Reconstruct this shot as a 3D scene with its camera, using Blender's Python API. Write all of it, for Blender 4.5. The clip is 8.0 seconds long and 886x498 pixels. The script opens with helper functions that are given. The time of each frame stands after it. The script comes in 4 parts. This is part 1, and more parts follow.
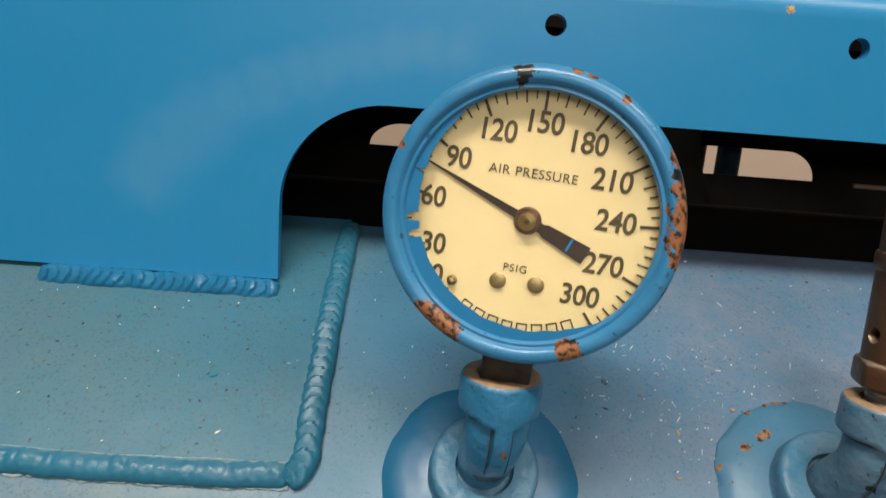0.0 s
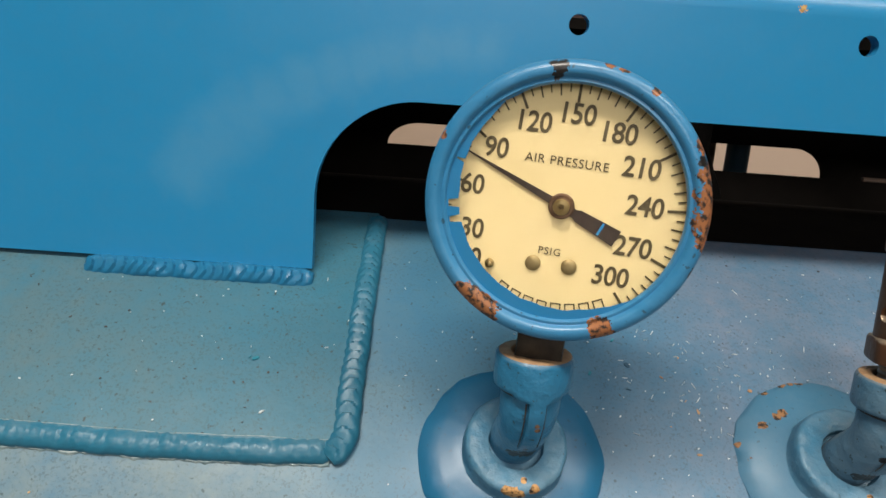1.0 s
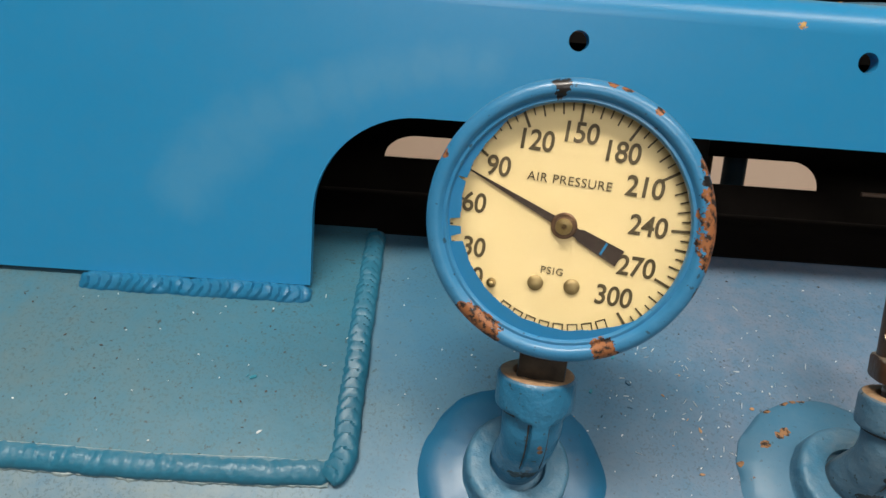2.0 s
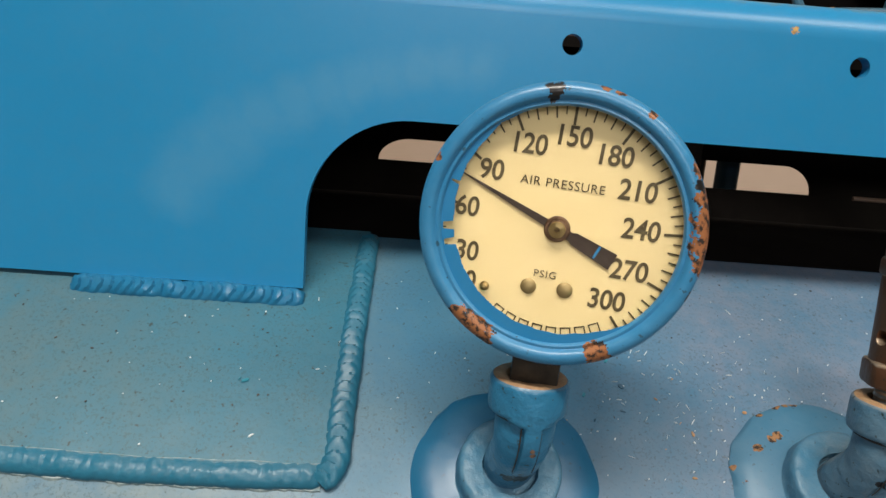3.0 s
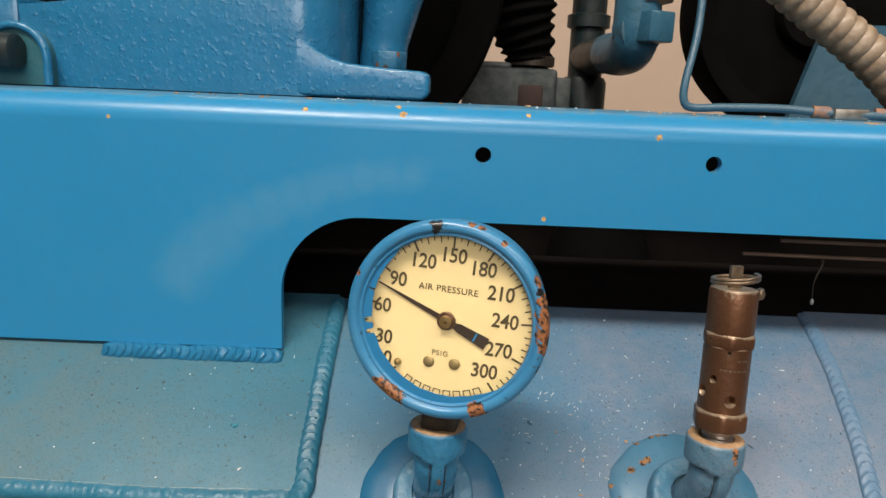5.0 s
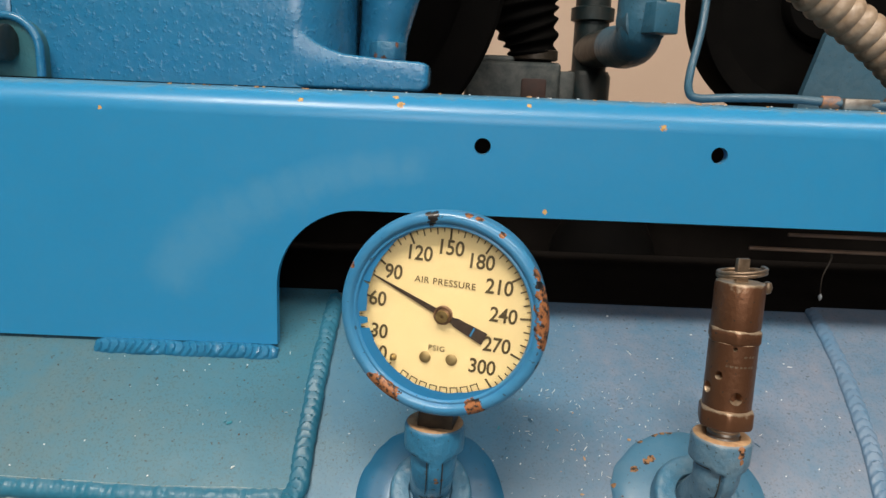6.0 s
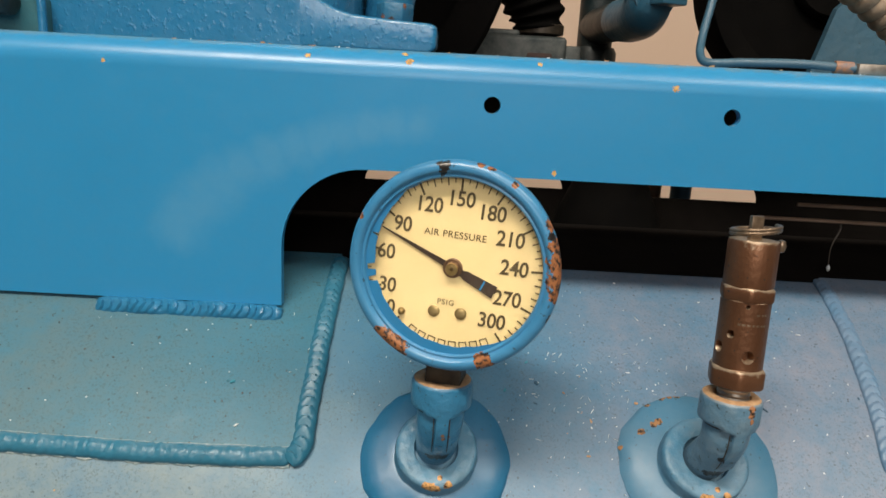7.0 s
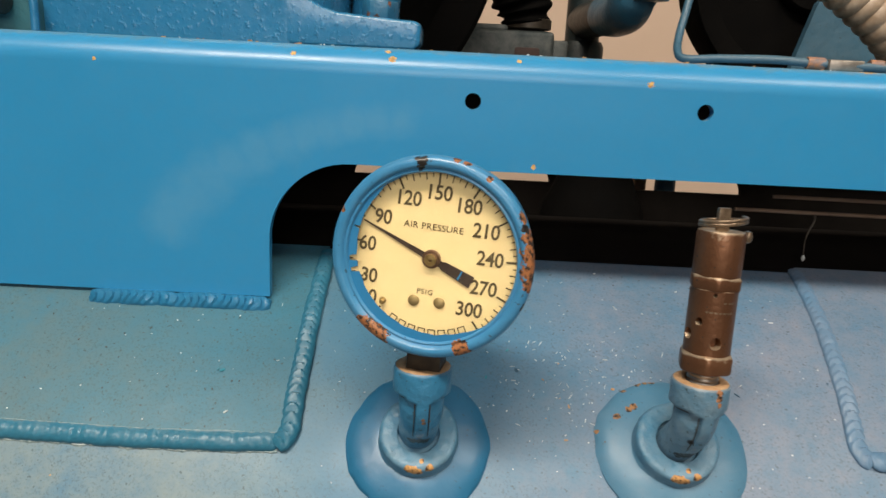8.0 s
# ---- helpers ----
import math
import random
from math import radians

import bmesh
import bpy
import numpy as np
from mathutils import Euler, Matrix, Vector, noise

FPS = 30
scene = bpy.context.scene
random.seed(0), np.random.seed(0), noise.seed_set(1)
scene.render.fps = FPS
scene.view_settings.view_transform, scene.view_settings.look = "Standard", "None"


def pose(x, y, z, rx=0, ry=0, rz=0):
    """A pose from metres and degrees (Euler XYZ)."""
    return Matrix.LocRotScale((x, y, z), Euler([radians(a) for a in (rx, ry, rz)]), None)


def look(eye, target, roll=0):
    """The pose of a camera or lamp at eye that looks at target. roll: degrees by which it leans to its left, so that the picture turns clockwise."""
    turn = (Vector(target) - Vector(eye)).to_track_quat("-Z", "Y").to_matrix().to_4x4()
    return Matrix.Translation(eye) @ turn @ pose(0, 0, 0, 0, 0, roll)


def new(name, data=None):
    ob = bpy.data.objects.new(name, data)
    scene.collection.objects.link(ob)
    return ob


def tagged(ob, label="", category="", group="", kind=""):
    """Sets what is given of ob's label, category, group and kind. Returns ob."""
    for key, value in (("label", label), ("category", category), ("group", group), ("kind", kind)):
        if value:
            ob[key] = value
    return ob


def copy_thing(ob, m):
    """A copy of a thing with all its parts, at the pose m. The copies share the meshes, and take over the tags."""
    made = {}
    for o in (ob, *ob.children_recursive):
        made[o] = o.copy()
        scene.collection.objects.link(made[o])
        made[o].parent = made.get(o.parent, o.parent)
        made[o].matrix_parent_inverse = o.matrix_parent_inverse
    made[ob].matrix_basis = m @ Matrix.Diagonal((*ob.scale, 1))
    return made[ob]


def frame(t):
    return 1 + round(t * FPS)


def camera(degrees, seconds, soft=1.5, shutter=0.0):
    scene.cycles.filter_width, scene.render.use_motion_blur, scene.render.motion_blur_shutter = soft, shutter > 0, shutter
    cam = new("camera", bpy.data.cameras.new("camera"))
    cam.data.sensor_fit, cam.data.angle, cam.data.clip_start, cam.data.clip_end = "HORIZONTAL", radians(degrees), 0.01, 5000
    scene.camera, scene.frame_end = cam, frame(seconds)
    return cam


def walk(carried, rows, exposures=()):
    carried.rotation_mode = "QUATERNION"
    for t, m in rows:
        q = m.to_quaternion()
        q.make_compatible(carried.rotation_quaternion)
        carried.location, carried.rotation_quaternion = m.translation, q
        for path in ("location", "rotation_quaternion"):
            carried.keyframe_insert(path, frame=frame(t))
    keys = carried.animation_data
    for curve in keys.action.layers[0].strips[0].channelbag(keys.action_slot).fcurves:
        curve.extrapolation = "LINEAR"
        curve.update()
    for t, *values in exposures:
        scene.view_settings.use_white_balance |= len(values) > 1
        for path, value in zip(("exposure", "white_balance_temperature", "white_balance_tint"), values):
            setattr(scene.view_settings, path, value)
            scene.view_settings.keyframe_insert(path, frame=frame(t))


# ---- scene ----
cam = camera(63.4, 8.0, shutter=0.4)
PATH = [
    (0, (-0.0386, -0.2550, 0.5813), (0.0084, 1.6871, 0.1061), 4.44),
    (0.5, (-0.0394, -0.2639, 0.5766), (-0.0056, 1.6759, 0.0906), 3.26),
    (1, (-0.0482, -0.2677, 0.5785), (-0.0079, 1.6768, 0.1125), 4.20),
    (1.5, (-0.0502, -0.2658, 0.5806), (-0.0029, 1.6823, 0.1304), 4.29),
    (3, (-0.0499, -0.2647, 0.5805), (0.0201, 1.6872, 0.1503), 4.50),
    (3.5, (-0.0459, -0.2666, 0.5809), (0.0229, 1.6836, 0.1425), 4.79),
    (3.7, (-0.0307, -0.2720, 0.5803), (0.0201, 1.6780, 0.1385), 4.67),
    (3.8, (-0.0211, -0.2782, 0.5854), (0.0434, 1.6673, 0.1264), 4.80),
    (3.9, (-0.0142, -0.2900, 0.5980), (0.0474, 1.6566, 0.1431), 4.20),
    (4, (-0.0128, -0.3031, 0.6192), (0.0487, 1.6427, 0.1610), 3.27),
    (4.1, (-0.0134, -0.3174, 0.6244), (0.0241, 1.6355, 0.1941), 2.96),
    (4.2, (-0.0142, -0.3247, 0.6290), (-0.0028, 1.6299, 0.2053), 2.14),
    (4.35, (-0.0167, -0.3285, 0.6298), (-0.0090, 1.6255, 0.2270), 2.30),
    (4.5, (-0.0180, -0.3301, 0.6300), (-0.0104, 1.6228, 0.1985), 2.41),
    (6, (-0.0138, -0.3208, 0.6252), (-0.0259, 1.6298, 0.1839), 2.26),
    (6.5, (-0.0166, -0.3233, 0.6249), (-0.0288, 1.6247, 0.1718), 2.27),
    (7, (-0.0176, -0.3198, 0.6117), (-0.0212, 1.6241, 0.1412), 3.03),
    (7.5, (-0.0186, -0.3153, 0.6073), (-0.0158, 1.6264, 0.1280), 3.17),
    (8, (-0.0112, -0.3296, 0.6141), (-0.0050, 1.6094, 0.1241), 2.88),
]
walk(cam, [(t, look(eye, target, roll)) for t, eye, target, roll in PATH],
     [(0, -0.07, 6750, 11), (3.5, -0.07, 6750, 11), (4.5, 0.02, 6900, 12), (6.5, 0.06, 7100, 13), (7.5, 0.07, 7300, 13), (8.0, 0.07, 7300, 13)])

# ---------- world, lamps, room light ----------
world = bpy.data.worlds.new("world")
scene.world = world
world.use_nodes = True
world.node_tree.nodes["Background"].inputs[0].default_value = (0.9, 0.95, 1.0, 1)
world.node_tree.nodes["Background"].inputs[1].default_value = 0.25


def area_lamp(name, eye, target, sx, sy, watts, colour):
    data = bpy.data.lights.new(name, "AREA")
    data.shape, data.size, data.size_y, data.energy, data.color = "RECTANGLE", sx, sy, watts, colour
    ob = new(name, data)
    ob.matrix_world = look(eye, target)
    return ob


area_lamp("tube_light", (-0.40, -1.12, 2.42), (-0.25, -0.4, 0.5), 1.2, 0.24, 53, (1.0, 0.96, 0.89))
area_lamp("tube_light", (1.25, -1.12, 2.42), (1.0, -0.4, 0.5), 1.2, 0.20, 22, (1.0, 0.96, 0.89))
# unseen front fill, added to brighten the dial and soften its rim shadow
area_lamp("front_fill_light", (0.1, -2.98, 1.55), (0.0, 0.0, 0.55), 1.5, 1.1, 24, (0.98, 0.98, 1.0))


# ---------- materials ----------
def mat_new(name):
    m = bpy.data.materials.new(name)
    m.use_nodes = True
    return m, m.node_tree.nodes, m.node_tree.links, m.node_tree.nodes["Principled BSDF"]


def noise_node(n, l, scale, detail=4.0, rough=0.6, coords=None):
    t = n.new("ShaderNodeTexNoise")
    t.inputs["Scale"].default_value, t.inputs["Detail"].default_value, t.inputs["Roughness"].default_value = scale, detail, rough
    if coords is not None:
        l.new(coords, t.inputs["Vector"])
    return t.outputs["Fac"]


def ramp(n, l, fac, lo, hi, a=(0, 0, 0, 1), b=(1, 1, 1, 1)):
    r = n.new("ShaderNodeValToRGB")
    r.color_ramp.elements[0].position, r.color_ramp.elements[1].position = lo, hi
    r.color_ramp.elements[0].color, r.color_ramp.elements[1].color = a, b
    l.new(fac, r.inputs[0])
    return r.outputs[0]


def mixc(n, l, fac, a, b):
    x = n.new("ShaderNodeMix")
    x.data_type = "RGBA"
    for k, v in ((0, fac), (6, a), (7, b)):
        if isinstance(v, (int, float)):
            x.inputs[k].default_value = v
        elif isinstance(v, tuple):
            x.inputs[k].default_value = (*v[:3], 1)
        else:
            l.new(v, x.inputs[k])
    return x.outputs[2]


def maths(n, l, op, a, b=None):
    x = n.new("ShaderNodeMath")
    x.operation = op
    for k, v in ((0, a), (1, b)):
        if v is None:
            continue
        if isinstance(v, (int, float)):
            x.inputs[k].default_value = v
        else:
            l.new(v, x.inputs[k])
    return x.outputs[0]


def spots(n, l, coords, places, fine=900.0, amount=1.3):
    """0 outside, 1 inside ragged spots (x, y, z, radius)."""
    ragged = maths(n, l, "MULTIPLY", maths(n, l, "SUBTRACT", noise_node(n, l, fine, 3, 0.6, coords), 0.5), amount)
    best = None
    for x, y, z, r in places:
        d = n.new("ShaderNodeVectorMath")
        d.operation = "DISTANCE"
        l.new(coords, d.inputs[0])
        d.inputs[1].default_value = (x, y, z)
        v = maths(n, l, "DIVIDE", d.outputs["Value"], r)
        best = v if best is None else maths(n, l, "MINIMUM", best, v)
    return maths(n, l, "ADD", best, ragged)


def paint(name, base, alt, rough=0.35, bump=0.15, bump_scale=60.0, dust=(0.33, 0.36, 0.34), dust_amount=0.0, chips=None, rust=(0.30, 0.10, 0.03), speck=0.0, coat=0.0, sheen_smear=None, fade=None, settle=0.0, dark_spots=None, settle_at=0.86, pale_mix=0.04, settle_col=(0.34, 0.42, 0.42), metal=0.0, grain=0.0, bare_dark=(0.02, 0.012, 0.008), pepper=0.0, ragged=1.3, zones=None):
    """Brushed-on enamel: two blues, thin dust, optional chips and painted sheen at given spots."""
    m, n, l, p = mat_new(name)
    co = n.new("ShaderNodeTexCoord").outputs["Object"]
    col = mixc(n, l, ramp(n, l, noise_node(n, l, 9, 5, 0.6, co), 0.3, 0.7), base, alt)
    fine = ramp(n, l, noise_node(n, l, 160, 4, 0.7, co), 0.35, 0.75)
    if dust_amount:
        patch = ramp(n, l, noise_node(n, l, 14, 6, 0.65, co), 0.25, 0.75)
        f = maths(n, l, "MULTIPLY", maths(n, l, "ADD", maths(n, l, "MULTIPLY", patch, 0.7), maths(n, l, "MULTIPLY", fine, 0.3)), dust_amount)
        if fade:
            sep = n.new("ShaderNodeSeparateXYZ")
            l.new(co, sep.inputs[0])
            mr = n.new("ShaderNodeMapRange")
            mr.interpolation_type = "SMOOTHSTEP"
            mr.inputs[1].default_value, mr.inputs[2].default_value, mr.inputs[3].default_value, mr.inputs[4].default_value = fade
            l.new(maths(n, l, "ADD", sep.outputs[0], maths(n, l, "MULTIPLY", maths(n, l, "SUBTRACT", noise_node(n, l, 11, 4, 0.6, co), 0.5), 0.10)), mr.inputs[0])
            f = maths(n, l, "MULTIPLY", f, mr.outputs[0])
        # colour zones along x, for dust tones and painted-in sheen alike
        if zones:
            sep = n.new("ShaderNodeSeparateXYZ")
            l.new(co, sep.inputs[0])
            drift = maths(n, l, "ADD", sep.outputs[0], maths(n, l, "MULTIPLY", maths(n, l, "SUBTRACT", noise_node(n, l, 11, 4, 0.6, co), 0.5), 0.07))
            along = maths(n, l, "DIVIDE", maths(n, l, "SUBTRACT", drift, zones[0][0]), zones[-1][0] - zones[0][0])
            tint, much = n.new("ShaderNodeValToRGB"), n.new("ShaderNodeValToRGB")
            for node in (tint, much):
                l.new(along, node.inputs[0])
                for k, (x, c, a) in enumerate(zones):
                    at = (x - zones[0][0]) / (zones[-1][0] - zones[0][0])
                    el = node.color_ramp.elements[k] if k < 1 else (node.color_ramp.elements[-1] if k == len(zones) - 1 else node.color_ramp.elements.new(at))
                    el.position = at
                    el.color = (*c, 1) if node is tint else (a / 2, a / 2, a / 2, 1)
            dust = tint.outputs[0]
            f = maths(n, l, "MULTIPLY", maths(n, l, "MULTIPLY", f, much.outputs[0]), 2.0)
        col = mixc(n, l, f, col, dust)
    else:
        col = mixc(n, l, maths(n, l, "MULTIPLY", fine, pale_mix), col, dust)
    if settle:
        geo = n.new("ShaderNodeNewGeometry")
        sep2 = n.new("ShaderNodeSeparateXYZ")
        l.new(geo.outputs["Normal"], sep2.inputs[0])
        up = ramp(n, l, maths(n, l, "ADD", sep2.outputs[2], maths(n, l, "MULTIPLY", maths(n, l, "SUBTRACT", fine, 0.5), 0.25)), settle_at, settle_at + 0.12)
        col = mixc(n, l, maths(n, l, "MULTIPLY", up, settle), col, settle_col)
    if speck:
        dark = ramp(n, l, noise_node(n, l, 520, 2, 0.5, co), 0.67, 0.73)
        col = mixc(n, l, maths(n, l, "MULTIPLY", dark, speck), col, (0.03, 0.05, 0.05))
    if pepper:
        fine_dirt = maths(n, l, "MULTIPLY", ramp(n, l, noise_node(n, l, 850, 3, 0.7, co), 0.53, 0.64), ramp(n, l, noise_node(n, l, 34, 3, 0.6, co), 0.25, 0.6))
        col = mixc(n, l, maths(n, l, "MULTIPLY", fine_dirt, pepper), col, (0.035, 0.055, 0.05))
    # pale reflection smear painted into the colour at the given spots
    if sheen_smear:
        pale_mix = ramp(n, l, spots(n, l, co, sheen_smear, 60.0, 1.1), 0.30, 1.05, (1, 1, 1, 1), (0, 0, 0, 1))
        col = mixc(n, l, maths(n, l, "MULTIPLY", pale_mix, 0.15), col, (0.22, 0.42, 0.52))
    r = maths(n, l, "ADD", maths(n, l, "MULTIPLY", noise_node(n, l, 45, 4, 0.6, co), 0.22), rough - 0.1)
    if dust_amount:
        r = maths(n, l, "ADD", r, 0.1 * dust_amount)
    if chips:
        s = spots(n, l, co, chips, 900.0, ragged)
        bare = mixc(n, l, ramp(n, l, noise_node(n, l, 620, 3, 0.6, co), 0.47, 0.60), rust, bare_dark)
        edge = ramp(n, l, s, 0.98, 1.0, (1, 1, 1, 1), (0, 0, 0, 1))
        col = mixc(n, l, edge, col, bare)
        r = maths(n, l, "MAXIMUM", r, maths(n, l, "MULTIPLY", edge, 0.75))
    # black spots: bare chips, and painted shade at the elbow heels
    if dark_spots:
        s2 = ramp(n, l, spots(n, l, co, dark_spots, 1100.0, 1.5), 0.98, 1.0, (1, 1, 1, 1), (0, 0, 0, 1))
        col = mixc(n, l, s2, col, (0.012, 0.010, 0.009))
    l.new(col, p.inputs["Base Color"])
    l.new(r, p.inputs["Roughness"])
    p.inputs["Coat Weight"].default_value = coat
    p.inputs["Metallic"].default_value = metal
    p.inputs["Coat Roughness"].default_value = 0.2
    b = n.new("ShaderNodeBump")
    b.inputs["Strength"].default_value, b.inputs["Distance"].default_value = bump, 0.002
    relief = maths(n, l, "ADD", noise_node(n, l, bump_scale, 3, 0.5, co), maths(n, l, "MULTIPLY", noise_node(n, l, bump_scale * 7, 2, 0.5, co), 0.12))
    if grain:
        sparse = maths(n, l, "MULTIPLY", ramp(n, l, noise_node(n, l, 300, 2, 0.5, co), 0.56, 0.80), ramp(n, l, noise_node(n, l, 26, 3, 0.6, co), 0.35, 0.65))
        relief = maths(n, l, "ADD", relief, maths(n, l, "MULTIPLY", sparse, grain))
    l.new(relief, b.inputs["Height"])
    l.new(b.outputs[0], p.inputs["Normal"])
    return m


def plain(name, a, b, rough=0.5, metal=0.0, scale=80.0, bump=0.1, bump_scale=300.0, gloss=0.5):
    """Two-tone mottled surface with fine relief."""
    m, n, l, p = mat_new(name)
    co = n.new("ShaderNodeTexCoord").outputs["Object"]
    l.new(mixc(n, l, ramp(n, l, noise_node(n, l, scale, 6, 0.65, co), 0.32, 0.68), a, b), p.inputs["Base Color"])
    l.new(maths(n, l, "ADD", maths(n, l, "MULTIPLY", noise_node(n, l, scale * 2, 3, 0.6, co), 0.3), rough - 0.15), p.inputs["Roughness"])
    p.inputs["Metallic"].default_value = metal
    p.inputs["Specular IOR Level"].default_value = gloss
    bp = n.new("ShaderNodeBump")
    bp.inputs["Strength"].default_value, bp.inputs["Distance"].default_value = bump, 0.001
    l.new(noise_node(n, l, bump_scale, 4, 0.6, co), bp.inputs["Height"])
    l.new(bp.outputs[0], p.inputs["Normal"])
    return m


BLUE, BLUE2 = (0.010, 0.236, 0.478), (0.013, 0.250, 0.500)
GAUGE_ROLL = 7.2


def dial_spot(dx, dy, y, r, k=0.00714):
    """A spot on the gauge's rim from its offset right and up of the middle, in hundredths of the rim's width."""
    a, d = math.atan2(dy, dx) + radians(GAUGE_ROLL), 0.036 * math.hypot(dx, dy) / 252
    return (d * math.cos(a), y, d * math.sin(a), r)


# the run of pale spots paints a diagonal reflection on the web
frame_blue = paint("frame_blue_enamel", BLUE, BLUE2, 0.32, 0.03, 22, settle=0.42, settle_at=0.82, settle_col=(0.16, 0.27, 0.31), sheen_smear=[(-0.140, 0, 0.538, 0.015), (-0.135, 0, 0.545, 0.017), (-0.128, 0, 0.552, 0.017), (-0.119, 0, 0.559, 0.016), (-0.109, 0, 0.566, 0.015), (-0.098, 0, 0.572, 0.014), (-0.087, 0, 0.577, 0.013), (-0.076, 0, 0.581, 0.012), (-0.065, 0, 0.5845, 0.0115), (-0.054, 0, 0.587, 0.011), (-0.043, 0, 0.589, 0.0105), (-0.032, 0, 0.590, 0.010)], chips=[(0.079, 0.001, 0.611, 0.0016), (-0.037, 0.003, 0.6165, 0.0016), (-0.0395, 0.006, 0.620, 0.0013), (-0.0815, 0.003, 0.617, 0.0012), (0.02, 0.004, 0.6185, 0.0011), (-0.17, 0.0, 0.6105, 0.001), (0.0295, 0.0, 0.5715, 0.0012), (0.10, 0.012, 0.6225, 0.002), (0.14, 0.02, 0.6225, 0.003), (0.18, 0.012, 0.6225, 0.004)], rust=(0.60, 0.36, 0.12), bare_dark=(0.34, 0.20, 0.08), ragged=2.6)
# near-black steel: the shade under the frame is put into its colour
shade_dark = plain("shade_dark_steel", (0.0065, 0.0055, 0.005), (0.010, 0.0085, 0.0075), 0.9, 0.0, 40, 0.2, 300, 0.04)
# zones: grey dust at the left; lavender sheen painted in at the right
tank_blue = paint("tank_blue_enamel", (0.032, 0.165, 0.285), (0.045, 0.180, 0.310), 0.36, 0.16, 80, dust_amount=0.9, speck=0.6, pepper=0.36, zones=[(-0.115, (0.225, 0.285, 0.282), 1.35), (-0.072, (0.16, 0.24, 0.255), 1.0), (-0.045, (0.085, 0.190, 0.232), 0.70), (0.0, (0.115, 0.200, 0.255), 0.75), (0.065, (0.262, 0.250, 0.290), 1.0)])
pad_blue = paint("saddle_blue_enamel", (0.014, 0.160, 0.255), (0.020, 0.165, 0.250), 0.42, 0.22, 110, dust=(0.115, 0.150, 0.138), dust_amount=1.0, speck=0.95, pepper=0.45, fade=(-0.24, -0.07, 1.0, 0.40))
weld_blue = paint("weld_blue_enamel", (0.005, 0.135, 0.27), (0.008, 0.17, 0.33), 0.40, 0.15, 220, coat=0.15)
pad_weld_blue = paint("pad_weld_enamel", (0.004, 0.120, 0.200), (0.008, 0.150, 0.245), 0.40, 0.15, 260, dust=(0.12, 0.18, 0.19), dust_amount=0.18, settle=0.16, coat=0.04, settle_at=0.80, settle_col=(0.22, 0.32, 0.34))
tank_weld_blue = paint("tank_weld_enamel", (0.045, 0.17, 0.30), (0.06, 0.19, 0.33), 0.36, 0.15, 220, dust=(0.25, 0.25, 0.285), dust_amount=0.55)
crust = plain("pale_dust_crust", (0.14, 0.23, 0.25), (0.38, 0.45, 0.45), 0.85, 0.0, 400, 0.3)
RING_CHIPS = [(-0.0030, -0.0156, 0.0114, 0.0020), (-0.0010, -0.0159, 0.0110, 0.0022), (0.0008, -0.0160, 0.0106, 0.0018), (0.0052, -0.0146, 0.0118, 0.0017), (0.0020, -0.0120, 0.0122, 0.0010)]
boss_blue = paint("boss_blue_enamel", (0.014, 0.17, 0.30), (0.025, 0.20, 0.35), 0.40, 0.45, 260, dust=(0.22, 0.30, 0.34), dust_amount=0.75, coat=0.08, speck=0.5, chips=RING_CHIPS, rust=(0.62, 0.33, 0.12), ragged=0.7)
valve_boss_blue = paint("valve_boss_enamel", (0.015, 0.17, 0.30), (0.025, 0.20, 0.35), 0.40, 0.45, 260, dust=(0.23, 0.29, 0.32), dust_amount=0.75, coat=0.08, speck=0.5, chips=RING_CHIPS[:5], rust=(0.55, 0.28, 0.10), ragged=0.7)
mound_blue = paint("mound_blue_enamel", (0.004, 0.115, 0.235), (0.007, 0.145, 0.285), 0.38, 0.16, 70, dust=(0.15, 0.24, 0.29), dust_amount=0.10, coat=0.10, speck=0.4)
valve_mound_blue = paint("valve_mound_enamel", (0.016, 0.15, 0.27), (0.024, 0.18, 0.31), 0.44, 0.16, 70, dust=(0.20, 0.27, 0.32), dust_amount=0.5, coat=0.08, speck=0.5,
                         chips=[(-0.0140, 0.0165, 0.0045, 0.0017), (-0.0160, 0.0152, 0.0042, 0.0015), (-0.0212, 0.0120, 0.0038, 0.0016), (-0.0265, 0.0010, 0.0015, 0.0012), (-0.0100, 0.0278, 0.0004, 0.0014), (-0.0070, 0.0285, 0.0004, 0.0012), (-0.0040, 0.0292, 0.0003, 0.0014), (-0.0165, 0.0248, 0.0004, 0.0012), (-0.0290, 0.0060, 0.0004, 0.0014)], rust=(0.34, 0.17, 0.07))
plug_blue = paint("worn_plug_enamel", (0.010, 0.11, 0.19), (0.018, 0.16, 0.28), 0.36, 0.5, 120, dust=(0.14, 0.18, 0.18), dust_amount=0.4, coat=0.1, speck=0.9)
bolt_blue = paint("bolt_enamel", (0.010, 0.11, 0.20), (0.018, 0.15, 0.27), 0.36, 0.4, 160, speck=0.8, chips=[(-0.058, 0.077, 0.640, 0.0022), (-0.044, 0.077, 0.646, 0.0020), (-0.052, 0.0755, 0.6390, 0.0016)], rust=(0.22, 0.08, 0.04))
